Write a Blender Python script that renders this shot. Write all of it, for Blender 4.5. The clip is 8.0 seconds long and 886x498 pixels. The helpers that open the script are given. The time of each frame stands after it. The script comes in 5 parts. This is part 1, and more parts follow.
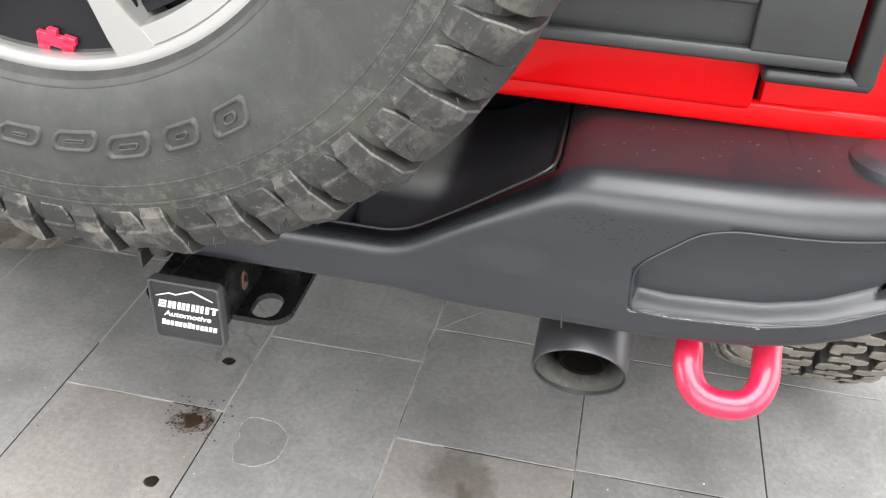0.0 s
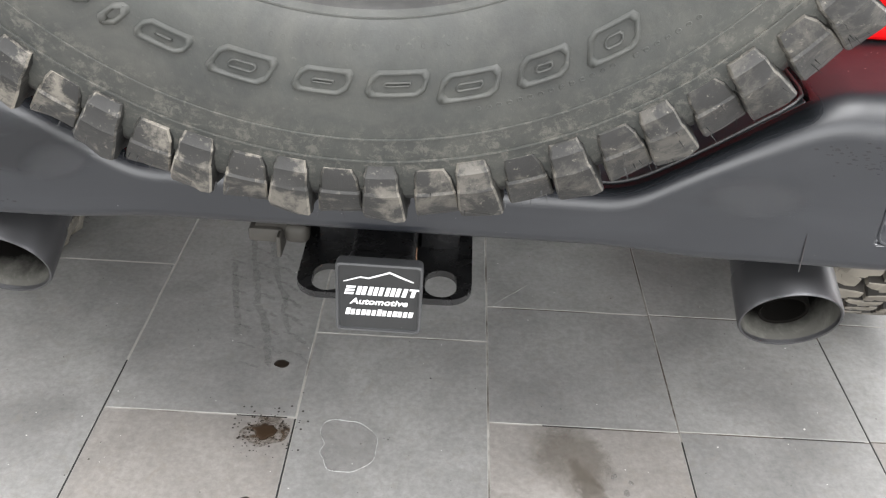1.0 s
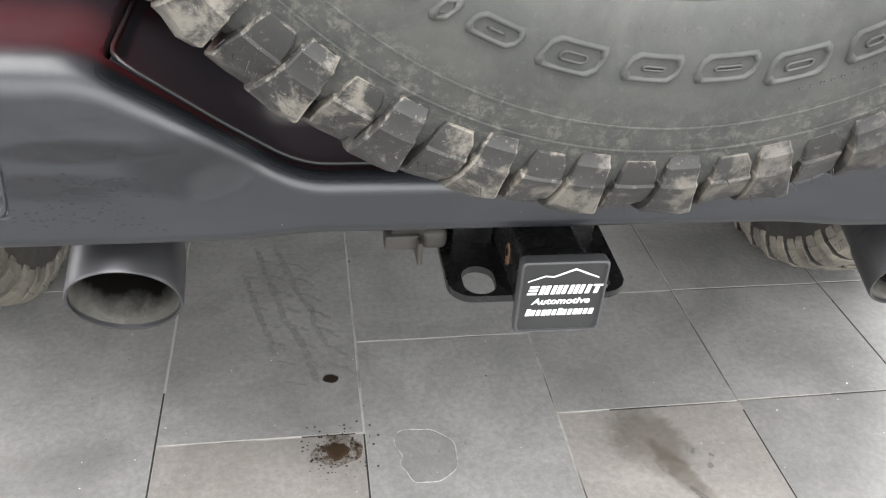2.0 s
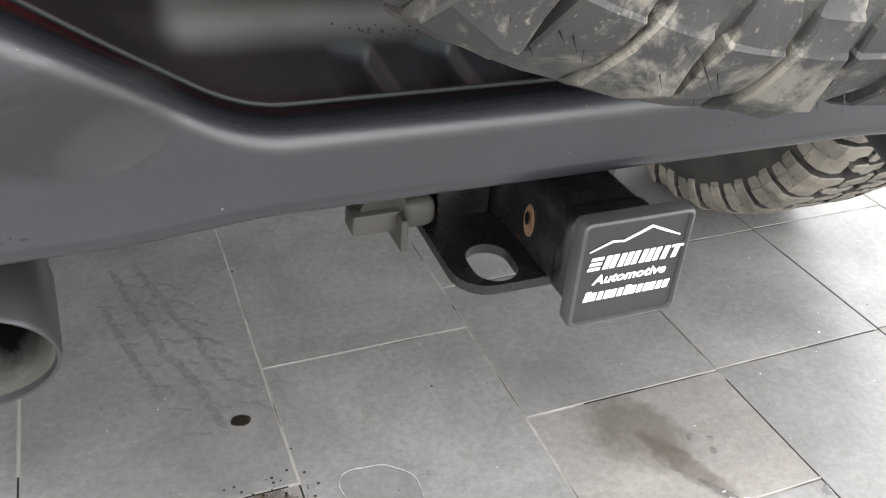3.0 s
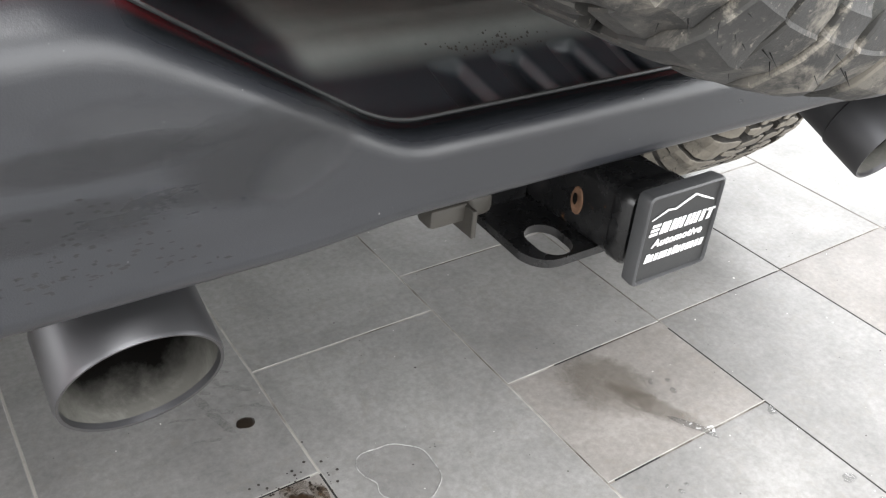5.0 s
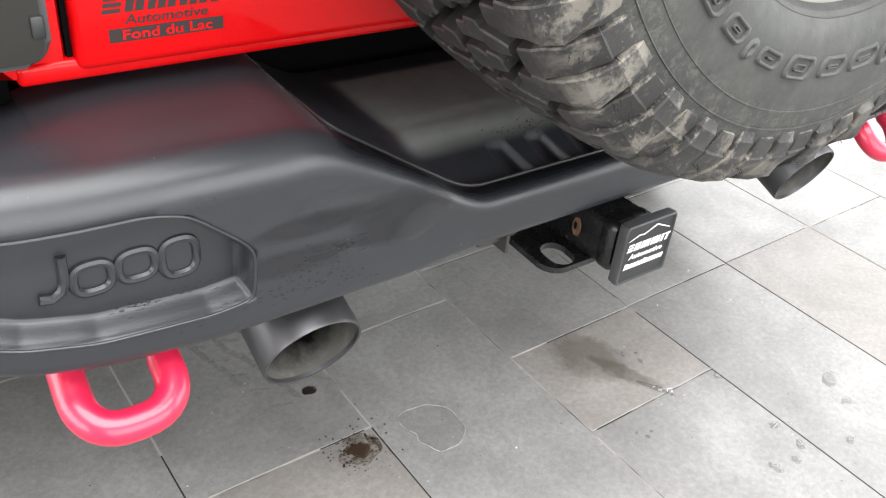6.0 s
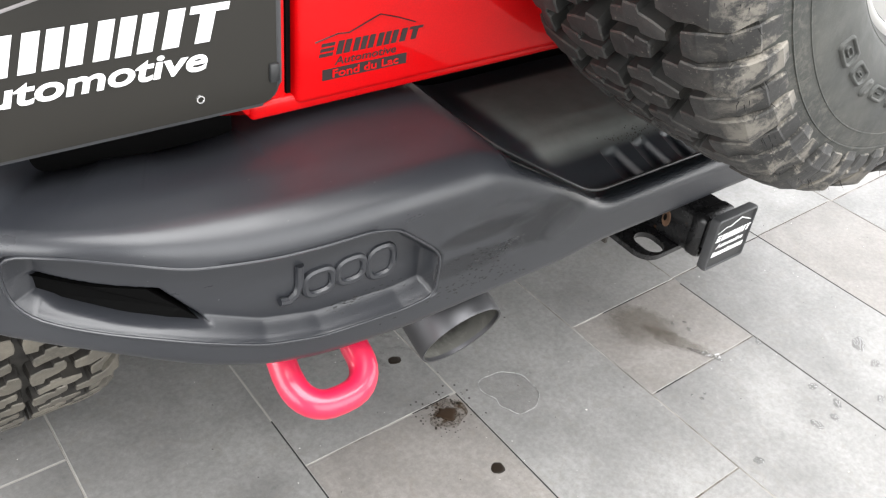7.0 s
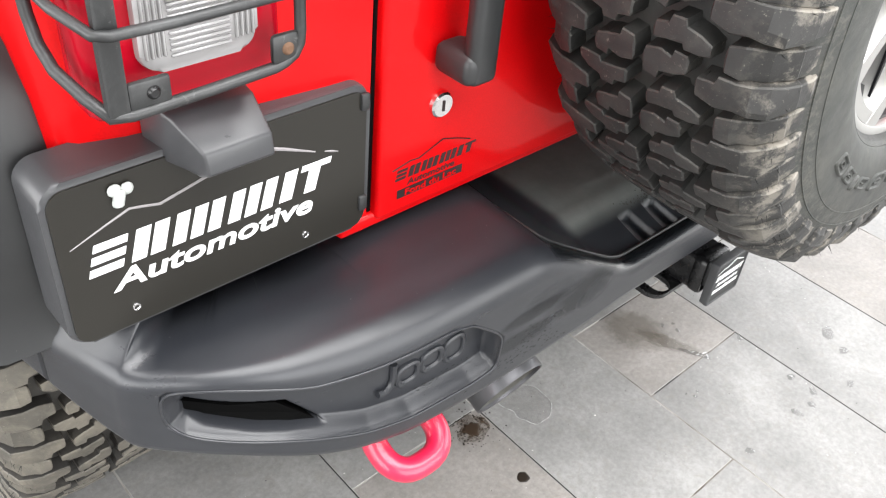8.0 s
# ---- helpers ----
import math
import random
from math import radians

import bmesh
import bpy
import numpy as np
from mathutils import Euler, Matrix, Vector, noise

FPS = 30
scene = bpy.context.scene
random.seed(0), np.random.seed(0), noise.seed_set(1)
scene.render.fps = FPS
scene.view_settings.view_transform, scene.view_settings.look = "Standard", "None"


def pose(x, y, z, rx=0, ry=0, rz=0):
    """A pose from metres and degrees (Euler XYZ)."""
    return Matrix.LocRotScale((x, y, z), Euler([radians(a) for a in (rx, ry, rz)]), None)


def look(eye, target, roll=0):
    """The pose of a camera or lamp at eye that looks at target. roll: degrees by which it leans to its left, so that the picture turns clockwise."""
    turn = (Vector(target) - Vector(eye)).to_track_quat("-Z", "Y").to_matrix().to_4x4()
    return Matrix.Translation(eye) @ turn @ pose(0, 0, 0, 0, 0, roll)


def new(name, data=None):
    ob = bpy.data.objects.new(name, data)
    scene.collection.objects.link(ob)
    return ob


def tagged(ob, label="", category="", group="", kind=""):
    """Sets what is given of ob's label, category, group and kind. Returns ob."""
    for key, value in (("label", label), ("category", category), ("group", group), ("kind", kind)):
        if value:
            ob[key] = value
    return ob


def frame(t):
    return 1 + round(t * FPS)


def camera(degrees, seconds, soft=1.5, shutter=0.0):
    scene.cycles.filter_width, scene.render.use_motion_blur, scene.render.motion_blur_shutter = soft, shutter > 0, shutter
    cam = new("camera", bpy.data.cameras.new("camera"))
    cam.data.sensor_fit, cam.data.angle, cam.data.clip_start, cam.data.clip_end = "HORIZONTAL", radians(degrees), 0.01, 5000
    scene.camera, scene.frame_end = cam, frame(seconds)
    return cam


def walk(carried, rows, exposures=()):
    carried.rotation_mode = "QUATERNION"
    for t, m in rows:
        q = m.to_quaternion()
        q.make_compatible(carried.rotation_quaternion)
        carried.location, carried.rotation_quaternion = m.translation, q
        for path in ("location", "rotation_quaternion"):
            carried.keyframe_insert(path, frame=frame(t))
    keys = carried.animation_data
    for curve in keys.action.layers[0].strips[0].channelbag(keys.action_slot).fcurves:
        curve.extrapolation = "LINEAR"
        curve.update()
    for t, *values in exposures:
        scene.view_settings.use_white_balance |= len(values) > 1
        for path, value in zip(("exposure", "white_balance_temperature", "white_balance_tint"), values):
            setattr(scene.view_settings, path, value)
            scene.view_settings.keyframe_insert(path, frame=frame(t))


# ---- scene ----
cam = camera(54.0, 8.0, soft=1.2)
PATH = [
    (0, (0.427, -0.716, 1.083), (0.095, 0.918, -0.022), 2.0),
    (0.5, (0.228, -0.713, 1.037), (0.076, 0.945, -0.071), 2.6),
    (1, (0.064, -0.703, 0.995), (0.06, 0.961, -0.114), 3.1),
    (1.5, (-0.111, -0.714, 1.0), (0.028, 0.946, -0.108), 3.4),
    (2, (-0.225, -0.655, 0.966), (0.074, 0.983, -0.141), 3.6),
    (2.2, (-0.262, -0.593, 0.921), (0.116, 1.032, -0.181), 3.6),
    (3.3, (-0.303, -0.39, 0.789), (0.453, 1.104, -0.305), 4.0),
    (3.5, (-0.306, -0.381, 0.787), (0.494, 1.09, -0.307), 4.1),
    (4, (-0.33, -0.372, 0.784), (0.545, 1.057, -0.308), 3.1),
    (4.5, (-0.388, -0.37, 0.798), (0.55, 1.019, -0.292), 3.8),
    (5, (-0.488, -0.402, 0.836), (0.491, 0.958, -0.256), 4.3),
    (5.2, (-0.538, -0.419, 0.87), (0.46, 0.925, -0.224), 4.6),
    (6.3, (-0.769, -0.578, 1.081), (0.269, 0.701, -0.053), 5.7),
    (6.5, (-0.804, -0.579, 1.102), (0.233, 0.686, -0.049), 5.9),
    (7, (-0.91, -0.515, 1.132), (0.136, 0.702, -0.061), 6.2),
    (7.5, (-1.003, -0.437, 1.193), (0.062, 0.719, -0.043), 5.9),
    (8, (-1.028, -0.447, 1.322), (0.07, 0.646, 0.057), 5.5),
]
walk(cam, [(t, look(eye, target, roll)) for t, eye, target, roll in PATH], exposures=[(0.0, 0.23), (1.0, 0.23), (2.0, 0.33), (3.5, 0.47), (4.0, 0.26), (5.2, 0.26), (6.4, 0.14), (7.2, 0.12), (8.0, 0.17)])

# ---- light ----
world = bpy.data.worlds.new("sky")
scene.world = world
world.use_nodes = True
wn = world.node_tree.nodes
sky = wn.new("ShaderNodeTexSky")
sky.sky_type, sky.sun_disc = "NISHITA", False
sky.sun_elevation, sky.sun_rotation = radians(50), radians(60)
world.node_tree.links.new(sky.outputs[0], wn["Background"].inputs[0])
wn["Background"].inputs[1].default_value = 0.08


def window_light(name, x, y, z, sx, sz, rz, watts, colour=(1.0, 1.0, 1.0), rx=90):
    lamp = bpy.data.lights.new(name, "AREA")
    lamp.shape, lamp.size, lamp.size_y, lamp.energy, lamp.color = "RECTANGLE", sx, sz, watts, colour
    ob = new(name, lamp)
    ob.matrix_world = pose(x, y, z, rx, 0, rz)
    return ob


WALL_LEFT, WALL_RIGHT, WALL_BACK, WALL_FRONT, CEIL = -6.0, 4.2, -5.0, 7.5, 4.2
DAY = (1.0, 0.992, 0.985)
# no source is in view: openings added and tuned to match the brightness
window_light("daylight_right", WALL_RIGHT - 0.05, 1.25, 2.0, 10.2, 3.4, 90, 560, DAY)
window_light("daylight_left", WALL_LEFT + 0.05, 1.25, 2.0, 10.2, 3.4, -90, 680, DAY)
window_light("daylight_back", 0.45, WALL_BACK + 0.05, 2.0, 6.7, 3.4, 0, 370, DAY)
window_light("skylight", 0.0, -1.6, CEIL - 0.02, 5.0, 3.2, 0, 500, DAY, 0)


# ---- materials ----
def material(name, colour, rough=0.5, metal=0.0, coat=0.0, coat_rough=0.05, spec=0.5):
    m = bpy.data.materials.new(name)
    m.use_nodes = True
    b = m.node_tree.nodes["Principled BSDF"]
    b.inputs["Base Color"].default_value = (*colour, 1)
    b.inputs["Roughness"].default_value = rough
    b.inputs["Metallic"].default_value = metal
    b.inputs["Coat Weight"].default_value = coat
    b.inputs["Coat Roughness"].default_value = coat_rough
    b.inputs["Specular IOR Level"].default_value = spec
    return m


class Nodes:
    """Short hand for a material's node tree."""

    def __init__(self, m):
        self.tree = m.node_tree
        self.n = m.node_tree.nodes
        self.bsdf = self.n["Principled BSDF"]
        self.co = self.n.new("ShaderNodeTexCoord").outputs["Object"]

    def link(self, a, b):
        self.tree.links.new(a, b)

    def noise(self, scale, detail=4.0, rough=0.55, co=None, distortion=0.0):
        t = self.n.new("ShaderNodeTexNoise")
        t.inputs["Scale"].default_value, t.inputs["Detail"].default_value = scale, detail
        t.inputs["Roughness"].default_value, t.inputs["Distortion"].default_value = rough, distortion
        self.link(co or self.co, t.inputs["Vector"])
        return t.outputs["Fac"]

    def ramp(self, fac, *stops):
        r = self.n.new("ShaderNodeValToRGB")
        while len(r.color_ramp.elements) < len(stops):
            r.color_ramp.elements.new(0.5)
        for e, (p, c) in zip(r.color_ramp.elements, stops):
            e.position = p
            e.color = (*c, 1) if isinstance(c, tuple) else (c, c, c, 1)
        self.link(fac, r.inputs["Fac"])
        return r.outputs["Color"]

    def mix(self, fac, a, b, blend="MIX"):
        x = self.n.new("ShaderNodeMix")
        x.data_type, x.blend_type = "RGBA", blend
        for v, sock in ((fac, x.inputs[0]), (a, x.inputs[6]), (b, x.inputs[7])):
            if isinstance(v, (int, float)):
                sock.default_value = v if sock == x.inputs[0] else (v, v, v, 1)
            elif isinstance(v, tuple):
                sock.default_value = (*v, 1)
            else:
                self.link(v, sock)
        return x.outputs[2]

    def math(self, op, a, b=0.0):
        x = self.n.new("ShaderNodeMath")
        x.operation = op
        for v, sock in ((a, x.inputs[0]), (b, x.inputs[1])):
            if isinstance(v, (int, float)):
                sock.default_value = v
            else:
                self.link(v, sock)
        return x.outputs[0]

    def bump(self, height, strength=0.2, distance=0.001):
        x = self.n.new("ShaderNodeBump")
        x.inputs["Strength"].default_value, x.inputs["Distance"].default_value = strength, distance
        self.link(height, x.inputs["Height"])
        self.link(x.outputs[0], self.bsdf.inputs["Normal"])

    def random(self):
        return self.n.new("ShaderNodeObjectInfo").outputs["Random"]

    def island(self):
        return self.n.new("ShaderNodeNewGeometry").outputs["Random Per Island"]


def tile_material(name="porcelain_tile", tint=(1.0, 1.0, 1.0)):
    m = material(name, (0.3, 0.3, 0.3), 0.4, spec=0.27)
    k = Nodes(m)
    place = k.n.new("ShaderNodeNewGeometry").outputs["Position"]
    cloud = k.ramp(k.noise(4.5, 7, 0.62, place, 0.4), (0.28, (0.150, 0.1485, 0.144)), (0.5, (0.212, 0.209, 0.2035)), (0.74, (0.282, 0.278, 0.2705)))
    grain = k.ramp(k.noise(95, 6, 0.72, place), (0.3, 0.78), (0.7, 1.12))
    col = k.mix(1.0, cloud, grain, "MULTIPLY")
    tone = k.ramp(k.random(), (0.0, 0.86), (1.0, 1.1))
    col = k.mix(1.0, col, tone, "MULTIPLY")
    smear = k.ramp(k.noise(26, 9, 0.78, place, 1.5), (0.52, 0.0), (0.70, 0.55))
    col = k.mix(smear, col, (0.185, 0.172, 0.152))
    pale = k.ramp(k.noise(33, 8, 0.75, place, 2.0), (0.64, 0.0), (0.74, 0.35))
    col = k.mix(pale, col, (0.40, 0.39, 0.37))
    col = k.mix(1.0, col, tint, "MULTIPLY")
    k.link(col, k.bsdf.inputs["Base Color"])
    k.link(k.ramp(k.noise(11, 7, 0.65, place), (0.3, 0.30), (0.7, 0.47)), k.bsdf.inputs["Roughness"])
    k.bump(k.noise(130, 6, 0.7, place), 0.3, 0.0007)
    return m


def plastic_material(name, colour, rough, dust=0.25, grain=0.25, streak=1.0):
    m = material(name, colour, rough)
    k = Nodes(m)
    pale = tuple(min(1.0, c * 2.1 + 0.012) for c in colour)
    long = k.n.new("ShaderNodeMapping")
    long.inputs["Scale"].default_value = (1.0 / streak, 1.0, streak)
    k.link(k.co, long.inputs["Vector"])
    film = k.ramp(k.noise(7, 7, 0.65, long.outputs[0], 0.8), (0.45, 0.0), (0.8, dust))
    col = k.mix(film, colour, pale)
    spots = k.ramp(k.noise(330, 2, 0.5), (0.785, 0.0), (0.80, 0.45))
    col = k.mix(spots, col, (0.35, 0.35, 0.34))
    k.link(col, k.bsdf.inputs["Base Color"])
    k.link(k.ramp(k.noise(14, 7, 0.65, long.outputs[0]), (0.3, rough - 0.05), (0.7, rough + 0.08)), k.bsdf.inputs["Roughness"])
    k.bump(k.noise(900, 3, 0.6), grain, 0.0004)
    return m


def rubber_material(name, low, high, dust, dust_colour, edge=(0.45, 0.72), shoulder=False):
    """Aged rubber, low to high in tone, with a film of dust in patches; with shoulder, thick dust on the outer shoulder alone."""
    m = material(name, high, 0.62)
    k = Nodes(m)
    base = k.ramp(k.noise(9, 5, 0.55), (0.3, low), (0.7, high))
    base = k.mix(1.0, base, k.ramp(k.island(), (0.0, 0.8), (1.0, 1.2)), "MULTIPLY")
    film = k.ramp(k.noise(34 if shoulder else 15, 8, 0.72, distortion=0.3 if shoulder else 0.7), (edge[0], 0.0), (edge[1], dust))
    if shoulder:
        sep = k.n.new("ShaderNodeSeparateXYZ")
        k.link(k.co, sep.inputs[0])
        film = k.math("MULTIPLY", film, k.math("MULTIPLY", k.ramp(k.math("SUBTRACT", 0.5, sep.outputs[1]), (0.600, 0.10), (0.628, 1.0)), k.ramp(k.math("ADD", sep.outputs[0], 0.5), (0.38, 1.0), (0.66, 0.35))))
    col = k.mix(film, base, dust_colour)
    speck = k.ramp(k.noise(240, 4, 0.7), (0.62, 0.0), (0.72, dust))
    col = k.mix(speck, col, dust_colour)
    k.link(col, k.bsdf.inputs["Base Color"])
    k.link(k.ramp(k.noise(45, 5, 0.6), (0.3, 0.52), (0.7, 0.72)), k.bsdf.inputs["Roughness"])
    k.bump(k.noise(420, 5, 0.7), 0.35, 0.0007)
    return m


def paint_material():
    m = material("red_paint", (0.62, 0.006, 0.012), 0.4, 0.0, 0.26, 0.03, 0.10)
    k = Nodes(m)
    k.link(k.ramp(k.noise(600, 2, 0.5), (0.3, (0.49, 0.0012, 0.0025)), (0.7, (0.56, 0.0018, 0.0035))), k.bsdf.inputs["Base Color"])
    return m


def worn_metal(name, colour, rough, rust=0.0, metal=0.0):
    m = material(name, colour, rough, metal)
    k = Nodes(m)
    n1 = k.ramp(k.noise(26, 8, 0.7, distortion=0.6), (0.5, 0.0), (0.78, 0.6))
    col = k.mix(n1, colour, tuple(min(1, c * 2.2 + 0.02) for c in colour))
    if rust:
        col = k.mix(k.ramp(k.noise(60, 8, 0.75), (0.66 - rust * 0.2, 0.0), (0.74, 0.9)), col, (0.16, 0.075, 0.03))
    k.link(col, k.bsdf.inputs["Base Color"])
    k.link(k.ramp(k.noise(40, 6, 0.6), (0.3, max(0.1, rough - 0.12)), (0.7, rough + 0.12)), k.bsdf.inputs["Roughness"])
    k.bump(k.noise(300, 4, 0.6), 0.3, 0.0006)
    return m


def grout_material():
    """Pale grout that has gone brown in stretches, more so on the wet side."""
    m = material("grout", (0.4, 0.39, 0.36), 0.9)
    k = Nodes(m)
    sep = k.n.new("ShaderNodeSeparateXYZ")
    k.link(k.co, sep.inputs[0])
    wet = k.math("MULTIPLY", sep.outputs[0], 0.35)
    f = k.math("ADD", k.noise(6, 5, 0.6), k.math("MINIMUM", k.math("MAXIMUM", wet, -0.12), 0.13))
    k.link(k.ramp(f, (0.44, (0.36, 0.345, 0.318)), (0.62, (0.075, 0.063, 0.052))), k.bsdf.inputs["Base Color"])
    return m


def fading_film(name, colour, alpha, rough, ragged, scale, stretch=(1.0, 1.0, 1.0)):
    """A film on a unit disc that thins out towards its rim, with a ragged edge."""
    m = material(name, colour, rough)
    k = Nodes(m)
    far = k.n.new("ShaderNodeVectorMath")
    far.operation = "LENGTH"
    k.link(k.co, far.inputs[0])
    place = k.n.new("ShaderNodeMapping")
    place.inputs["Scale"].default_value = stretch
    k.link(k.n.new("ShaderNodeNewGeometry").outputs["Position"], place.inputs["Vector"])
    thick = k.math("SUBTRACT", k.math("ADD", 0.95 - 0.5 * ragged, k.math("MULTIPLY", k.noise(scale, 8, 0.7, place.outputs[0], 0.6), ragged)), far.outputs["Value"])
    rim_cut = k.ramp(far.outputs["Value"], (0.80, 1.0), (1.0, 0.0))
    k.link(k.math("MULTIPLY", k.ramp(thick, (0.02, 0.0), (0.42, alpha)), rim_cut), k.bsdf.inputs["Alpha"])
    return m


TILE = tile_material()
TILE_WARM = tile_material("warm_porcelain_tile", (1.05, 1.0, 0.965))
GROUT = grout_material()
TILE_EDGE = worn_metal("chipped_tile_edge", (0.25, 0.243, 0.23), 0.6)
GROUT_DARK = material("grout_dark", (0.02, 0.02, 0.02), 0.9)
BUMPER = plastic_material("textured_black_plastic", (0.0172, 0.0185, 0.0220), 0.31, 0.3, 0.25, 2.0)
BUMPER.node_tree.nodes["Principled BSDF"].inputs["Specular IOR Level"].default_value = 0.56
# smoother along the step pad, with the tyre's dark reflection painted into the colour
kb = Nodes(BUMPER)
sep = kb.n.new("ShaderNodeSeparateXYZ")
kb.link(kb.co, sep.inputs[0])
reflection_band = kb.math("MULTIPLY", kb.ramp(kb.math("ADD", sep.outputs[1], 0.5), (0.5005, 0.0), (0.507, 1.0)), kb.ramp(kb.math("SUBTRACT", 0.9, kb.math("ABSOLUTE", sep.outputs[0])), (0.508, 0.0), (0.522, 1.0)))
grained = kb.bsdf.inputs["Roughness"].links[0].from_socket
kb.link(kb.mix(reflection_band, grained, 0.14), kb.bsdf.inputs["Roughness"])
coloured = kb.bsdf.inputs["Base Color"].links[0].from_socket
kb.link(kb.mix(reflection_band, coloured, (0.006, 0.007, 0.008)), kb.bsdf.inputs["Base Color"])
kb.link(kb.ramp(reflection_band, (0.0, 0.56), (1.0, 0.36)), kb.bsdf.inputs["Specular IOR Level"])


def pad_material():
    """Smooth black plastic, paler grey and rougher on its raised middle."""
    m = material("step_pad_plastic", (0.012, 0.0125, 0.0135), 0.25, spec=0.45)
    k = Nodes(m)
    sep = k.n.new("ShaderNodeSeparateXYZ")
    k.link(k.co, sep.inputs[0])
    across = k.math("ABSOLUTE", sep.outputs[0])
    side = k.ramp(k.math("ADD", k.math("SUBTRACT", 0.262, across), 0.5), (0.494, 0.0), (0.510, 1.0))
    front = k.ramp(k.math("ADD", sep.outputs[1], 0.4), (0.466, 0.0), (0.490, 1.0))
    back = k.ramp(k.math("SUBTRACT", 0.748, sep.outputs[1]), (0.502, 0.0), (0.508, 1.0))
    mask = k.math("MULTIPLY", k.math("MULTIPLY", side, front), back)
    k.link(k.mix(mask, (0.0205, 0.0235, 0.0275), k.ramp(k.noise(25, 6, 0.6), (0.3, (0.130, 0.142, 0.135)), (0.7, (0.175, 0.190, 0.180)))), k.bsdf.inputs["Base Color"])
    k.link(k.ramp(mask, (0.0, 0.36), (1.0, 0.6)), k.bsdf.inputs["Roughness"])
    k.bump(k.noise(900, 3, 0.6), 0.08, 0.0004)
    return m


PAD_PLASTIC = pad_material()
TRIM = plastic_material("black_trim_plastic", (0.020, 0.0208, 0.0215), 0.4, 0.25)
# near-black; in the plate gap and recess openings it is painted shade
UNDER = material("underbody_gap_black", (0.003, 0.003, 0.003), 0.9, spec=0.04)
RUBBER = rubber_material("tyre_rubber", (0.0175, 0.0188, 0.0178), (0.0325, 0.0345, 0.031), 0.26, (0.10, 0.095, 0.08))
kr = Nodes(RUBBER)
sep = kr.n.new("ShaderNodeSeparateXYZ")
kr.link(kr.co, sep.inputs[0])
ring = kr.math("SQRT", kr.math("ADD", kr.math("MULTIPLY", sep.outputs[0], sep.outputs[0]), kr.math("MULTIPLY", sep.outputs[2], sep.outputs[2])))
band = kr.ramp(ring, (0.316, 0.0), (0.330, 0.7), (0.350, 1.0), (0.372, 0.6))
crust = kr.math("MULTIPLY", band, kr.ramp(kr.noise(120, 8, 0.8, distortion=0.4), (0.50, 0.0), (0.60, 0.55)))
worn = kr.bsdf.inputs["Base Color"].links[0].from_socket
kr.link(kr.mix(crust, worn, (0.108, 0.103, 0.088)), kr.bsdf.inputs["Base Color"])
RUBBER_LUG = rubber_material("tyre_lug_rubber", (0.011, 0.011, 0.0108), (0.024, 0.0235, 0.0225), 0.6, (0.205, 0.187, 0.158), (0.49, 0.60), True)
RUBBER_EDGE = rubber_material("scuffed_lug_edge", (0.013, 0.0128, 0.012), (0.030, 0.029, 0.026), 0.78, (0.22, 0.20, 0.168), (0.46, 0.56), True)
# darker than the lugs: shade between the blocks painted into the rubber
RUBBER_GROOVE_SHADE = rubber_material("shaded_groove_rubber", (0.006, 0.006, 0.0058), (0.013, 0.013, 0.012), 0.25, (0.06, 0.054, 0.043))
RUBBER_ROAD = rubber_material("dirty_tyre_rubber", (0.016, 0.015, 0.014), (0.034, 0.031, 0.027), 0.3, (0.10, 0.085, 0.065))
RUBBER_ROAD_TOP = rubber_material("dried_dirt_rubber", (0.09, 0.082, 0.070), (0.19, 0.172, 0.142), 0.7, (0.30, 0.27, 0.22))
# darker copy of the dried dirt for the left wheel, which gets less light
RUBBER_ROAD_SHADED = rubber_material("shaded_dirt_rubber", (0.060, 0.055, 0.046), (0.135, 0.124, 0.103), 0.6, (0.24, 0.215, 0.17))
HAIR = material("rubber_hair", (0.006, 0.006, 0.006), 0.6)
RED = paint_material()
HOOK = material("red_enamel", (0.52, 0.012, 0.050), 0.35, 0.0, 0.4, 0.1)
SILVER = material("machined_alloy", (0.38, 0.376, 0.364), 0.38, 0.75)
ks = Nodes(SILVER)
ks.link(ks.ramp(ks.noise(3, 3, 0.5), (0.3, 0.32), (0.7, 0.42)), ks.bsdf.inputs["Roughness"])
BLACK_GLOSS = material("black_wheel_paint", (0.007, 0.007, 0.008), 0.45, 0.0, 0.0, 0.2, 0.16)
STEEL = worn_metal("black_coated_steel", (0.0095, 0.0095, 0.010), 0.27, 0.12)
STEEL.node_tree.nodes["Principled BSDF"].inputs["Specular IOR Level"].default_value = 0.42
kt = Nodes(STEEL)
coated = kt.bsdf.inputs["Base Color"].links[0].from_socket
kt.link(kt.mix(kt.ramp(kt.noise(70, 10, 0.82, distortion=1.4), (0.62, 0.0), (0.70, 0.55)), coated, (0.13, 0.12, 0.105)), kt.bsdf.inputs["Base Color"])
EXHAUST = material("dark_steel_pipe", (0.09, 0.09, 0.095), 0.42, 0.85)
# black for the sooty inner pipe and for painted shade inside holes
SOOT_SHADE = material("soot_shade", (0.005, 0.0045, 0.004), 0.9, spec=0.05)
RUST = worn_metal("rust", (0.11, 0.058, 0.032), 0.85, 0.2)
SCUFF = material("scuffed_plastic", (0.32, 0.32, 0.33), 0.6)
PLATE = material("black_plate", (0.015, 0.0138, 0.0112), 0.3, 0.0, 0.15, 0.15, 0.35)
COVER_FRAME = plastic_material("worn_cover_frame", (0.042, 0.043, 0.045), 0.42, 0.5)
COVER = plastic_material("cover_plastic", (0.016, 0.0165, 0.017), 0.45, 0.35)
WHITE = material("white_print", (0.85, 0.85, 0.85), 0.5)
GREY_PRINT = material("grey_print", (0.25, 0.235, 0.24), 0.5)
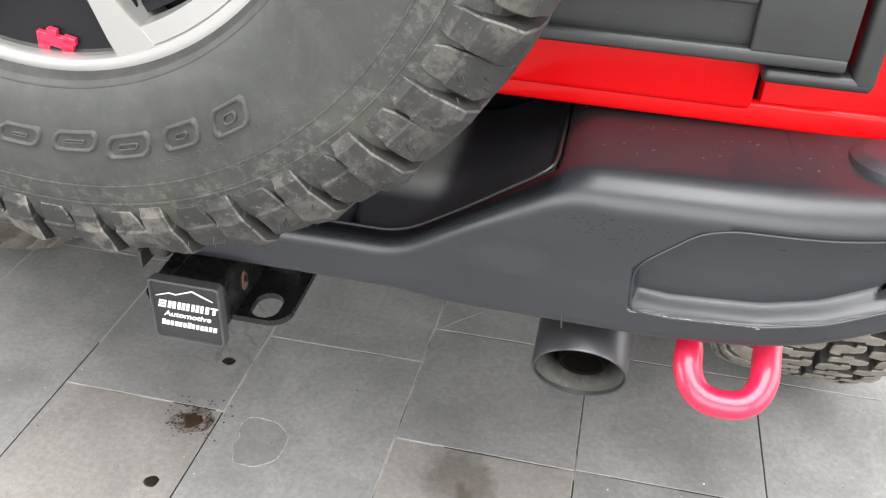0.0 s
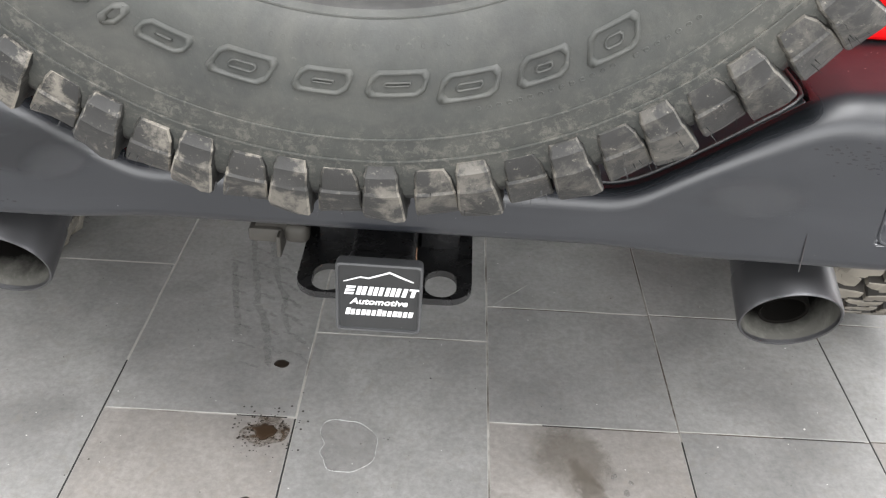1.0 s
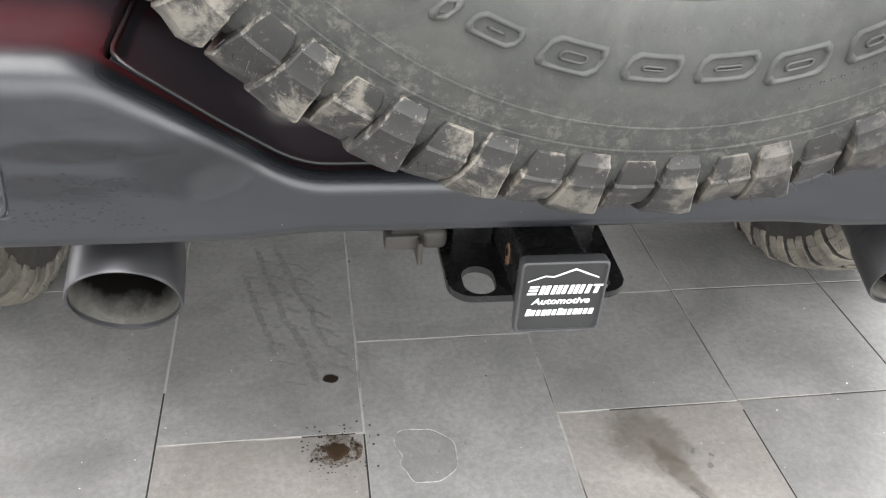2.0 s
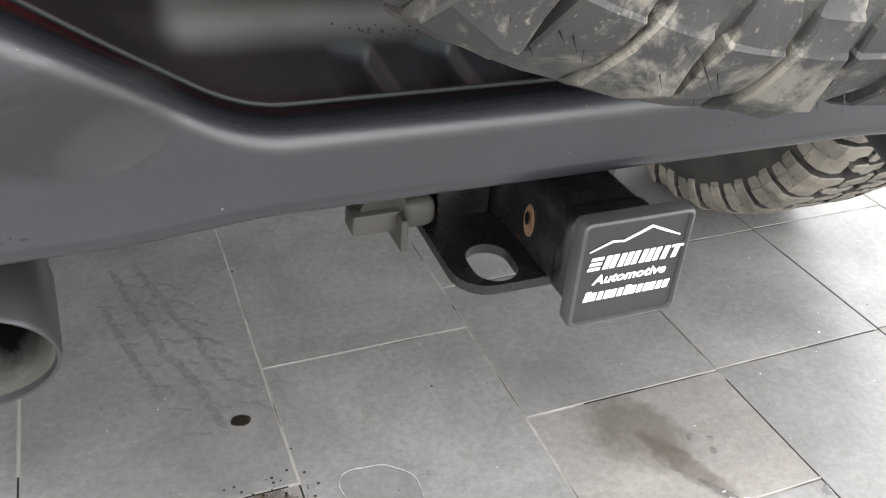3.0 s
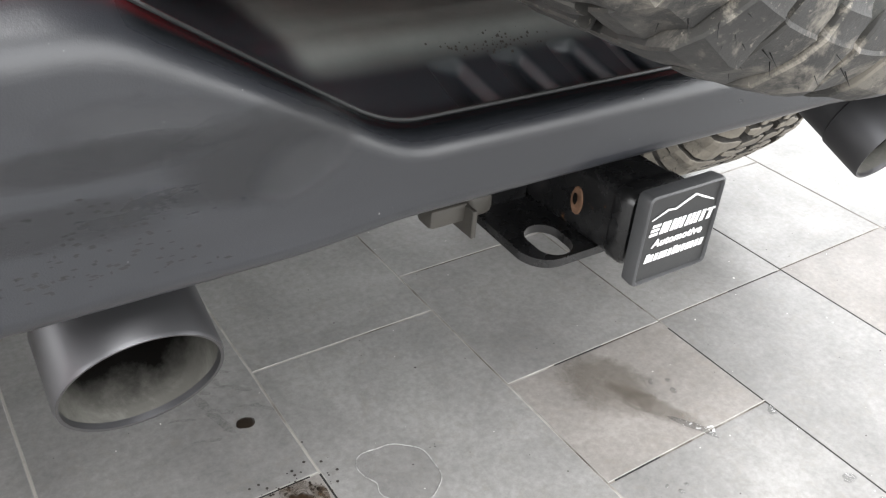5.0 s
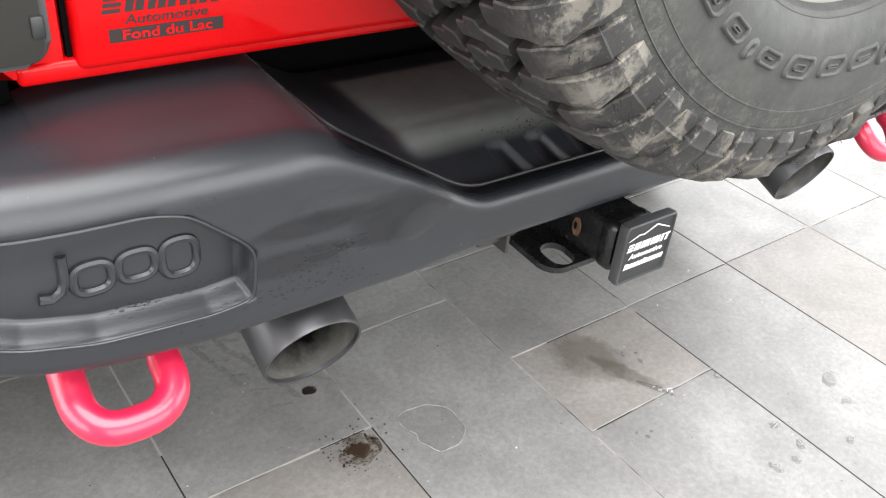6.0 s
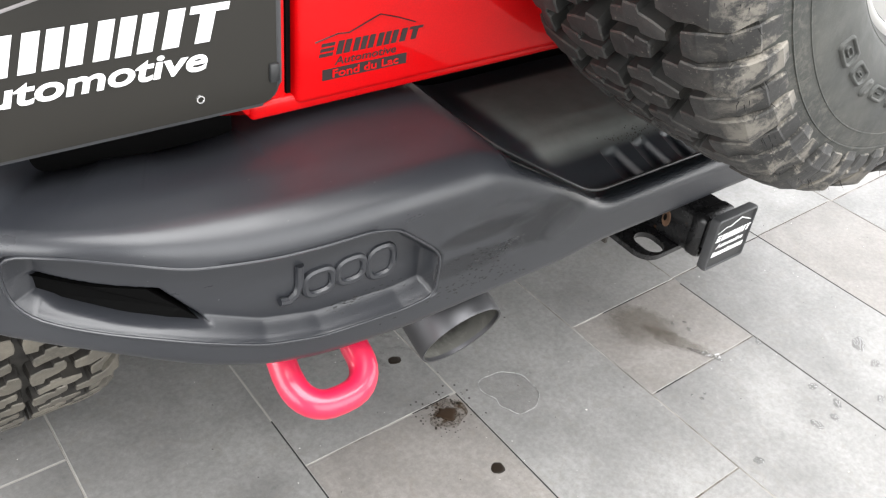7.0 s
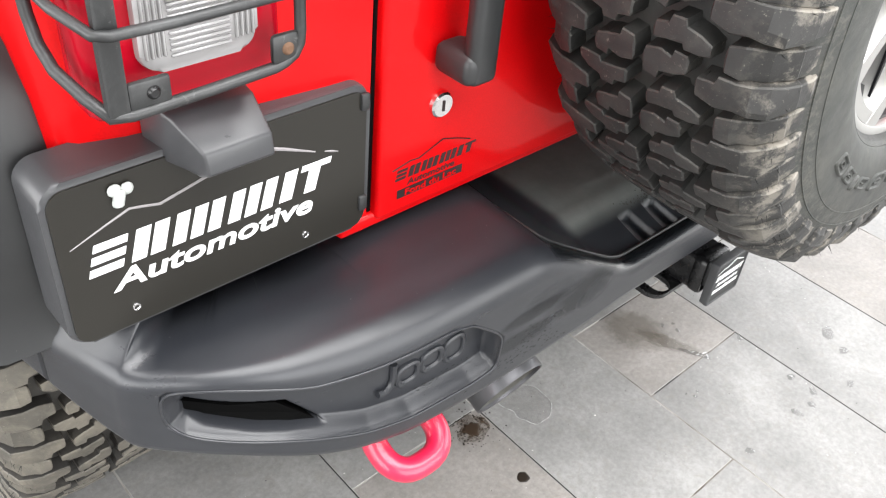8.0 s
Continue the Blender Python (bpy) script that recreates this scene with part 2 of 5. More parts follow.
DARK_PRINT = material("dark_print", (0.015, 0.008, 0.008), 0.4)
CHROME = material("chrome", (0.8, 0.8, 0.8), 0.14, 1.0)
GREY_PLASTIC = plastic_material("grey_plastic", (0.035, 0.032, 0.027), 0.65, 0.6)
BOX_PLASTIC = plastic_material("plate_box_plastic", (0.042, 0.043, 0.046), 0.32, 0.3)
WALL = worn_metal("grey_wall_paint", (0.26, 0.26, 0.255), 0.85)
CEILING = worn_metal("pale_ceiling_paint", (0.48, 0.48, 0.47), 0.85)
LENS_RED = material("red_lens", (0.33, 0.003, 0.012), 0.2, 0.0, 0.10, spec=0.18)
LENS_CLEAR = material("clear_lens", (0.29, 0.285, 0.285), 0.15, 0.0, 1.0)
OIL = material("oil_spot", (0.018, 0.013, 0.009), 0.35)


# ---- building blocks ----
def mesh_object(name, verts, faces, mat, parent=None, label="", smooth=True, mats=None, index=None):
    me = bpy.data.meshes.new(name)
    me.from_pydata([tuple(v) for v in verts], [], faces)
    for x in mats or [mat]:
        me.materials.append(x)
    if smooth:
        me.polygons.foreach_set("use_smooth", [True] * len(me.polygons))
    if index:
        me.polygons.foreach_set("material_index", index)
    me.update()
    ob = new(name, me)
    ob.parent = parent
    return tagged(ob, label)


def part(name, bm, mat, parent=None, label="", smooth=True):
    """Links a bmesh as one mesh object under a thing or a part."""
    bmesh.ops.recalc_face_normals(bm, faces=bm.faces)
    me = bpy.data.meshes.new(name)
    bm.to_mesh(me)
    bm.free()
    me.materials.append(mat)
    if smooth:
        me.polygons.foreach_set("use_smooth", [True] * len(me.polygons))
        me.set_sharp_from_angle(angle=radians(38))
    ob = new(name, me)
    ob.parent = parent
    return tagged(ob, label)


def disc(name, mat, m, parent=None, label=""):
    """A thin unit disc, placed and stretched by m."""
    n = 40
    ob = mesh_object(name, [(math.cos(2 * math.pi * k / n), math.sin(2 * math.pi * k / n), 0.0) for k in range(n)], [tuple(range(n))], mat, parent, label, smooth=False)
    ob.matrix_basis = m
    return ob


def box(x0, x1, y0, y1, z0, z1, r=0.004, seg=2, bm=None):
    bm = bm or bmesh.new()
    made = bmesh.ops.create_cube(bm, size=1.0)["verts"]
    for v in made:
        v.co = Vector(((x0 + x1) / 2 + v.co.x * (x1 - x0), (y0 + y1) / 2 + v.co.y * (y1 - y0), (z0 + z1) / 2 + v.co.z * (z1 - z0)))
    if r > 0:
        edges = list({e for v in made for e in v.link_edges})
        bmesh.ops.bevel(bm, geom=edges, offset=r, segments=seg, affect="EDGES", profile=0.5)
    return bm


def sweep(points, radius, seg=12, closed=False, bm=None, flat=1.0):
    """A tube along points; radius is a number or one per point."""
    bm = bm or bmesh.new()
    pts = [Vector(p) for p in points]
    n = len(pts)
    rad = radius if isinstance(radius, (list, tuple)) else [radius] * n
    rings, side = [], None
    for i, p in enumerate(pts):
        a = pts[(i - 1) % n] if closed or i else p
        b = pts[(i + 1) % n] if closed or i < n - 1 else p
        d = (b - a).normalized()
        if side is None:
            side = d.orthogonal().normalized()
        side = (side - d * side.dot(d)).normalized()
        up = d.cross(side)
        rings.append([bm.verts.new(p + (side * math.cos(t) + up * math.sin(t) * flat) * rad[i]) for t in (2 * math.pi * k / seg for k in range(seg))])
    for i in range(n if closed else n - 1):
        r0, r1 = rings[i], rings[(i + 1) % n]
        for k in range(seg):
            bm.faces.new((r0[k], r0[(k + 1) % seg], r1[(k + 1) % seg], r1[k]))
    if not closed:
        bm.faces.new(list(reversed(rings[0])))
        bm.faces.new(rings[-1])
    return bm


def lathe(profile, seg=96, bm=None, closed=False):
    """Turns (radius, along) points round the local y axis."""
    bm = bm or bmesh.new()
    rings = [[bm.verts.new((r * math.cos(t), w, r * math.sin(t))) for t in (2 * math.pi * k / seg for k in range(seg))] for r, w in profile]
    pairs = list(zip(rings, rings[1:])) + ([(rings[-1], rings[0])] if closed else [])
    for a, b in pairs:
        for k in range(seg):
            bm.faces.new((a[k], a[(k + 1) % seg], b[(k + 1) % seg], b[k]))
    return bm


def prism(outline, depth, bm=None, bevel=0.0, holes=()):
    """An upright plate: outline in (x, z), its front at y = 0 and its back at y = depth."""
    bm = bm or bmesh.new()
    front = [bm.verts.new((x, 0, z)) for x, z in outline]
    back = [bm.verts.new((x, depth, z)) for x, z in outline]
    n = len(outline)
    f = bm.faces.new(front)
    bm.faces.new(list(reversed(back)))
    for k in range(n):
        bm.faces.new((front[k], back[k], back[(k + 1) % n], front[(k + 1) % n]))
    if bevel:
        bmesh.ops.bevel(bm, geom=list(f.edges), offset=bevel, segments=2, affect="EDGES", profile=0.5)
    return bm


def rounded(x0, x1, z0, z1, r, seg=6):
    pts = []
    for cx, cz, a in ((x1 - r, z1 - r, 0), (x0 + r, z1 - r, 90), (x0 + r, z0 + r, 180), (x1 - r, z0 + r, 270)):
        pts += [(cx + r * math.cos(radians(a + 90 * k / seg)), cz + r * math.sin(radians(a + 90 * k / seg))) for k in range(seg + 1)]
    return pts


def smoothstep(a, b, x):
    t = min(1.0, max(0.0, (x - a) / (b - a)))
    return t * t * (3 - 2 * t)


def polyline(x, pts):
    if x <= pts[0][0]:
        return pts[0][1]
    for (x0, v0), (x1, v1) in zip(pts, pts[1:]):
        if x <= x1:
            return v0 + (v1 - v0) * (x - x0) / (x1 - x0)
    return pts[-1][1]


def softened(x, pts, w):
    return sum(polyline(x + w * k / 4, pts) for k in range(-4, 5)) / 9


def thing(name, label, category, group="", at=(0, 0, 0)):
    ob = new(name)
    ob.empty_display_size = 0.1
    ob.location = at
    return tagged(ob, label, category, group)


def words(name, text, size, mat, parent, m, shear=0.0, label="", bold=0.0, width=1.0, extrude=0.0004):
    """Printed words in the built-in font, as a thin mesh."""
    cu = bpy.data.curves.new(name, "FONT")
    cu.body, cu.size, cu.shear, cu.extrude, cu.offset, cu.align_x = text, size, shear, extrude, bold, "CENTER"
    cu.resolution_u = 4
    tmp = new("tmp", cu)
    bpy.context.view_layer.update()
    me = bpy.data.meshes.new_from_object(tmp.evaluated_get(bpy.context.evaluated_depsgraph_get()))
    bpy.data.objects.remove(tmp)
    bpy.data.curves.remove(cu)
    me.transform(Matrix.Diagonal((width, 1, 1, 1)))
    me.name = name
    me.materials.clear()
    me.materials.append(mat)
    ob = new(name, me)
    ob.parent = parent
    ob.matrix_basis = m
    return tagged(ob, label)


def marks(name, bars, mat, parent, m, label="", depth=0.0006):
    """Plain slanted bars: (x0, x1, z0, z1, slant) each, on an upright plane, each a part."""
    for x0, x1, z0, z1, s in bars:
        h = (z1 - z0) * s
        verts = []
        for y in (0.0, depth):
            verts += [(x0, y, z0), (x1, y, z0), (x1 + h, y, z1), (x0 + h, y, z1)]
        faces = [(0, 1, 2, 3), (7, 6, 5, 4)] + [(k, 4 + k, 4 + (k + 1) % 4, (k + 1) % 4) for k in range(4)]
        ob = mesh_object(name, verts, faces, mat, parent, label, smooth=False)
        ob.matrix_basis = m


# ---- the room ----
def wall_with_opening(name, length, height, thick, opening, m, label):
    """A wall in its own x and z, with one opening x0, x1, z0, z1 through it."""
    x0, x1, z0, z1 = opening
    h = length / 2
    bm = bmesh.new()
    for a in ((-h, x0, 0, thick, 0, height), (x1, h, 0, thick, 0, height), (x0, x1, 0, thick, 0, z0), (x0, x1, 0, thick, z1, height)):
        if a[1] - a[0] > 0.001 and a[5] - a[4] > 0.001:
            box(*a, r=0, bm=bm)
    ob = part(name, bm, WALL, None, label, smooth=False)
    ob.matrix_basis = m
    tagged(ob, category="wall", kind="structure")
    return ob


LONG = WALL_FRONT - WALL_BACK
MIDY = (WALL_FRONT + WALL_BACK) / 2
wall_with_opening("wall_back", WALL_RIGHT - WALL_LEFT + 0.4, CEIL, 0.2, (-4.75, 2.05, 0.25, 3.75), pose(-0.9, WALL_BACK, 0, 0, 0, 180), "grey wall with a wide daylight opening")
wall_with_opening("wall_right", LONG, CEIL, 0.2, (-5.2, 5.2, 0.25, 3.75), pose(WALL_RIGHT, MIDY, 0, 0, 0, -90), "grey wall with a wide daylight opening")
wall_with_opening("wall_left", LONG, CEIL, 0.2, (-5.2, 5.2, 0.25, 3.75), pose(WALL_LEFT, MIDY, 0, 0, 0, 90), "grey wall with a wide daylight opening")
for name, a in (("wall_front", (WALL_LEFT - 0.2, WALL_RIGHT + 0.2, WALL_FRONT, WALL_FRONT + 0.2, 0, CEIL)),):
    tagged(part(name, box(*a, r=0), WALL, None, "plain grey painted wall", smooth=False), category="wall", kind="structure")
# unseen ceiling, kept pale to throw light down; its skylight opening is added
roofing = bmesh.new()
for a in ((WALL_LEFT - 0.2, -2.6, WALL_BACK - 0.2, WALL_FRONT + 0.2), (2.6, WALL_RIGHT + 0.2, WALL_BACK - 0.2, WALL_FRONT + 0.2), (-2.6, 2.6, WALL_BACK - 0.2, -3.3), (-2.6, 2.6, 0.1, WALL_FRONT + 0.2)):
    box(*a, CEIL, CEIL + 0.15, r=0, bm=roofing)
tagged(part("ceiling", roofing, CEILING, None, "unseen pale grey ceiling with an added skylight opening", smooth=False), category="ceiling", kind="structure")


# ---- the car ----
car = thing("car", "red off-road car with black rear bumper and spare wheel", "car", at=(-0.0065, 0.004, 0.007))
LEAN = radians(0.7)
car.rotation_euler.y = LEAN


def bumper_top(ax):
    return softened(ax, ((0.0, 0.592), (0.232, 0.592), (0.400, 0.697), (0.60, 0.702), (0.70, 0.706), (0.78, 0.709), (0.862, 0.703), (1.2, 0.706)), 0.022)


def bumper_bottom(ax):
    return softened(ax, ((0.0, 0.531), (0.225, 0.531), (0.30, 0.524), (0.50, 0.523), (0.60, 0.531), (0.654, 0.542), (0.70, 0.557), (0.75, 0.577), (0.80, 0.592), (0.85, 0.598), (0.88, 0.606), (0.905, 0.638), (0.95, 0.66)), 0.016)


def side_distance(x, z, poly, soft_low, soft):
    """How deep (x, z) lies within a polygon, in units of each edge's soft width; below nought outside."""
    best, inside = 1e9, False
    n = len(poly)
    for i in range(n):
        (x0, z0), (x1, z1) = poly[i], poly[(i + 1) % n]
        if (z0 > z) != (z1 > z) and x < (x1 - x0) * (z - z0) / (z1 - z0) + x0:
            inside = not inside
        ex, ez = x1 - x0, z1 - z0
        t = max(0.0, min(1.0, ((x - x0) * ex + (z - z0) * ez) / (ex * ex + ez * ez)))
        d = math.hypot(x - x0 - t * ex, z - z0 - t * ez)
        best = min(best, d / (soft_low if (x1 - x0) < -0.02 else soft))
    return best if inside else 0.0


# the recess in each half of the face, and the deeper opening at its outer end
RAISE = 0.0055
POCKET = [(0.4725, 0.553, 0), (0.4695, 0.602, 0), (0.480, 0.614, 0), (0.523, 0.651, 0), (0.552, 0.659, 0), (0.64, 0.661, 0), (0.715, 0.668, 0), (0.755, 0.679, 0), (0.80, 0.686, 0), (0.834, 0.684, 0), (0.840, 0.676, 0), (0.840, 0.655, 0), (0.837, 0.634, 0), (0.826, 0.622, 1), (0.790, 0.611, 1), (0.744, 0.600, 1), (0.69, 0.580, 1), (0.655, 0.567, 1), (0.60, 0.556, 1), (0.51, 0.550, 1)]
POCKET = [(x, z + RAISE, low) for x, z, low in POCKET]
OPENING = [(0.831, 0.654), (0.830, 0.636), (0.814, 0.625), (0.775, 0.612), (0.734, 0.602), (0.698, 0.591), (0.716, 0.611), (0.741, 0.637), (0.783, 0.643)]
OPENING = [(x, z + RAISE) for x, z in OPENING]


def pocket_depth(ax, z):
    if ax < 0.46 or ax > 0.86 or z < 0.53 or z > 0.71:
        return 0.0
    best, inside = 1e9, False
    n = len(POCKET)
    for i in range(n):
        (x0, z0, low), (x1, z1, _) = POCKET[i], POCKET[(i + 1) % n]
        if (z0 > z) != (z1 > z) and ax < (x1 - x0) * (z - z0) / (z1 - z0) + x0:
            inside = not inside
        ex, ez = x1 - x0, z1 - z0
        t = max(0.0, min(1.0, ((ax - x0) * ex + (z - z0) * ez) / (ex * ex + ez * ez)))
        d = math.hypot(ax - x0 - t * ex, z - z0 - t * ez)
        best = min(best, d / ((0.013 + 0.003 * smoothstep(0.62, 0.78, ax)) if low else 0.010 if x0 > 0.82 else 0.007))
    if not inside:
        return 0.0
    first = smoothstep(0.0, 1.0, best)
    depth = 0.0035 * min(1.0, best * 8) + 0.019 * (0.5 * first + 0.5 * min(1.0, best))
    return depth + 0.058 * smoothstep(0.0, 1.0, side_distance(ax, z, OPENING, 0.009, 0.007))


PLAN = [(0.0, 0.0), (0.30, 0.0), (0.56, 0.0), (0.63, 0.003), (0.69, 0.011), (0.745, 0.026), (0.80, 0.055), (0.835, 0.082), (0.862, 0.106), (0.871, 0.124), (0.884, 0.160), (0.898, 0.202), (0.912, 0.248), (0.922, 0.31), (0.928, 0.40)]


def plan_curve(step):
    """The bumper's front line from above, sampled evenly, with its inward direction."""
    fine = []
    p = [PLAN[0]] + PLAN + [(2 * PLAN[-1][0] - PLAN[-2][0], 2 * PLAN[-1][1] - PLAN[-2][1])]
    for a, b, c, d in zip(p, p[1:], p[2:], p[3:]):
        for k in range(40):
            t = k / 40
            fine.append(tuple(0.5 * (2 * b[i] + (c[i] - a[i]) * t + (2 * a[i] - 5 * b[i] + 4 * c[i] - d[i]) * t * t + (3 * b[i] - a[i] - 3 * c[i] + d[i]) * t ** 3) for i in (0, 1)))
    out, left = [], 0.0
    for (x0, y0), (x1, y1) in zip(fine, fine[1:]):
        d = math.hypot(x1 - x0, y1 - y0)
        while left <= d and d > 0:
            f = left / d
            out.append((x0 + (x1 - x0) * f, y0 + (y1 - y0) * f, -(y1 - y0) / d, (x1 - x0) / d))
            left += step
        left -= d
    return out


def build_bumper(name, label, parent, keep):
    face_y = -0.004
    half = plan_curve(0.0026)
    stations = [q for q in [(-x, y, -nx, ny) for x, y, nx, ny in reversed(half[1:])] + half if keep(q)]
    verts, faces = [], []
    count = 0
    for x, y, nx, ny in stations:
        ax = abs(x)
        zt, zb = bumper_top(ax), bumper_bottom(ax)
        r = 0.019 + 0.017 * smoothstep(0.28, 0.46, ax) - 0.020 * smoothstep(0.66, 0.80, ax)
        low = 0.013
        prof = [(0.16, zb + 0.03), (0.10, zb + 0.006), (0.035, zb + 0.001)]
        prof += [(low - low * math.sin(t) * 1.0, zb + low - low * math.cos(t)) for t in (math.pi / 2 * k / 5 for k in range(6))]
        z0, z1 = zb + low, zt - r
        rows = 84
        for k in range(1, rows):
            z = z0 + (z1 - z0) * k / rows
            prof.append((pocket_depth(ax, z), z))
        slope = 0.006
        sag = smoothstep(0.50, 0.70, -x)
        block = smoothstep(0.842, 0.886, ax)
        for k in range(10):
            t = math.pi / 2 * k / 9
            a, b = r - r * math.cos(t), zt - r + r * math.sin(t)
            prof.append((a + (0.010 * (k / 9) ** 2 - a) * block, b + (zt - r + (r + 0.006) * k / 9 - b) * block))
        if ax < 0.384:
            prof += [(r + 0.001, zt + 0.0004), (r + 0.0025, zt - 0.001), (r + 0.004, zt - 0.012), (0.09, zt - 0.016), (0.2, zt - 0.016)]
        else:
            prof += [(r + 0.006, zt + 0.0004), (r + 0.02, zt + 0.001), (r + 0.04, zt + 0.002), (0.13, zt + slope - 0.016 * sag), (0.2, zt + slope + 0.003 - 0.039 * sag)]
        if block > 0:
            up = [(0.017, zt + 0.018), (0.029, zt + 0.036), (0.046, zt + 0.060), (0.08, zt + 0.068), (0.16, zt + 0.070)]
            prof[-5:] = [(a + (p - a) * block, b + (q - b) * block) for (a, b), (p, q) in zip(prof[-5:], up)]
        count = len(prof)
        for d, z in prof:
            d = d * (1.0 if ax < 0.80 else 1.0 - 0.35 * smoothstep(0.80, 0.9, ax)) if d > 0.06 else d
            verts.append((x + nx * d, face_y + y + ny * d, z))
    for i in range(len(stations) - 1):
        for k in range(count - 1):
            a = i * count + k
            faces.append((a, a + count, a + count + 1, a + 1))
    # close both ends
    faces.append(tuple(range(count)))
    faces.append(tuple(reversed(range((len(stations) - 1) * count, len(stations) * count))))
    return mesh_object(name, verts, faces, BUMPER, parent, label)


bumper = build_bumper("rear_bumper", "textured black plastic rear bumper", car, lambda q: q[1] < 0.205)
build_bumper("bumper_end", "black plastic bumper end piece", car, lambda q: q[1] > 0.2085 and q[0] < 0)
build_bumper("bumper_end", "black plastic bumper end piece", car, lambda q: q[1] > 0.2085 and q[0] > 0)


FOOTHOLDS = [0.003 + 0.0533 * k for k in range(-3, 4)]


def pad_height(x, y):
    """The insert: the dip's sides, a ramp up to the raised middle, and wedge recesses cut into the ramp."""
    ax = abs(x)
    side = bumper_top(ax) - 0.0075
    ramp = 0.5895 + softened(y, ((0.0, -0.004), (0.026, 0.0), (0.075, 0.019), (0.100, 0.031), (0.3, 0.033)), 0.012)
    e = 0.010
    d = side - ramp
    z = (side + ramp + math.sqrt(d * d + e * e)) / 2 - 0.0015
    for c in FOOTHOLDS:
        u = x - c
        if abs(u) < 0.024 and y < 0.085:
            edge = 0.0060 + (0.07 - y) * 0.17
            right = 1 - smoothstep(edge, edge + 0.0075, u)
            back = 1 - smoothstep(0.064, 0.071, y)
            fall = min(1.0, max(0.0, (u + 0.0165) / 0.022))
            z -= (0.0016 * smoothstep(-0.0165, -0.0150, u) + 0.0080 * fall) * right * back * smoothstep(0.018, 0.026, y)
    return z


def build_pad():
    """The smooth insert that lines the dip in the bumper's top."""
    verts, faces = [], []
    nx, ny = 560, 96
    for i in range(nx + 1):
        x = -0.381 + 0.762 * i / nx
        ax = abs(x)
        for j in range(ny + 1):
            y = 0.0165 + 0.262 * (j / ny) ** 1.3
            edge = min((0.381 - ax), (y - 0.0165))
            y0 = y
            if ax > 0.28:
                y0 = y + 0.012 * smoothstep(0.28, 0.381, ax) * max(0.0, 1 - (y - 0.0165) / 0.198)
            f = smoothstep(0.001, 0.008, edge)
            z = pad_height(x, y) * f + bumper_top(ax) * (1 - f) - 0.004 * (1 - smoothstep(0.0, 0.002, edge))
            verts.append((x, y0, z))
    for i in range(nx):
        for j in range(ny):
            a = i * (ny + 1) + j
            faces.append((a, a + ny + 1, a + ny + 2, a + 1))
    pad = mesh_object("step_pad", verts, faces, PAD_PLASTIC, bumper, "smooth glossy black step pad")
    rim_path = [(-0.381, 0.19), (-0.381, 0.12), (-0.381, 0.055), (-0.379, 0.040), (-0.372, 0.033)]
    rim_path += [(-0.36 + 0.72 * k / 60, 0.0195 + 0.010 * smoothstep(0.28, 0.381, abs(-0.36 + 0.72 * k / 60))) for k in range(61)]
    rim_path += [(-x, y) for x, y in reversed(rim_path[:5])]
    part("pad_edge", sweep([(x, y, bumper_top(abs(x)) + 0.0004) for x, y in rim_path], 0.0021, 8), TRIM, bumper, "scuffed raised edge of the step pad")
    rnd = random.Random(77)
    verts, faces = [], []
    for k in range(90):
        x, y, q = -0.112 + rnd.gauss(0, 0.022), 0.078 + rnd.gauss(0, 0.005), rnd.uniform(0.0005, 0.0017)
        z = pad_height(x, y)
        b = len(verts)
        verts += [(x + q * math.cos(t), y + q * math.sin(t), z - 0.0004 + 0.33 * q * math.sin(t)) for t in (0, 1.3, 2.5, 3.8, 5.0)]
        verts.append((x, y, z + q * 0.7))
        faces += [(b + i, b + (i + 1) % 5, b + 5) for i in range(5)]
    tagged(mesh_object("pad_grit", verts, faces, GREY_PLASTIC, bumper, "dark grit on the step pad"), kind="stuff")
    return pad


build_pad()

# raised maker's mark in the recess: a bent bar and plain rings
for cx, cz, w, h in ((-0.594, 0.604 + RAISE, 0.029, 0.026), (-0.560, 0.605 + RAISE, 0.029, 0.026), (-0.526, 0.602 + RAISE, 0.029, 0.034)):
    ring = [(cx + w / 2 * math.copysign(abs(math.cos(t)) ** 0.7, math.cos(t)), 0.0185, cz + h / 2 * math.copysign(abs(math.sin(t)) ** 0.7, math.sin(t))) for t in (2 * math.pi * k / 28 for k in range(28))]
    part("raised_mark", sweep(ring, 0.0040, 8, True), BUMPER, bumper)
part("raised_mark", sweep([(x, 0.0185, z + RAISE) for x, z in ((-0.614, 0.630), (-0.614, 0.608), (-0.617, 0.599), (-0.625, 0.594), (-0.634, 0.596))], 0.0042, 8), BUMPER, bumper)

# fine raised lip round each recess
FRONT = sorted((x, y) for x, y, nx, ny in plan_curve(0.004))
for s in (1, -1):
    loop = []
    n = len(POCKET)
    for k in range(n):
        (x0, z0, _), (x1, z1, _) = POCKET[k], POCKET[(k + 1) % n]
        m = max(1, int(math.hypot(x1 - x0, z1 - z0) / 0.006))
        loop += [(x0 + (x1 - x0) * i / m, z0 + (z1 - z0) * i / m) for i in range(m)]
    for _ in range(3):
        loop = [((loop[k - 1][0] + 2 * loop[k][0] + loop[(k + 1) % len(loop)][0]) / 4, (loop[k - 1][1] + 2 * loop[k][1] + loop[(k + 1) % len(loop)][1]) / 4) for k in range(len(loop))]
    part("recess_lip", sweep([(s * x, -0.0036 + float(np.interp(x, [p[0] for p in FRONT], [p[1] for p in FRONT])), z) for x, z in loop], 0.0015, 8, True), BUMPER, bumper)

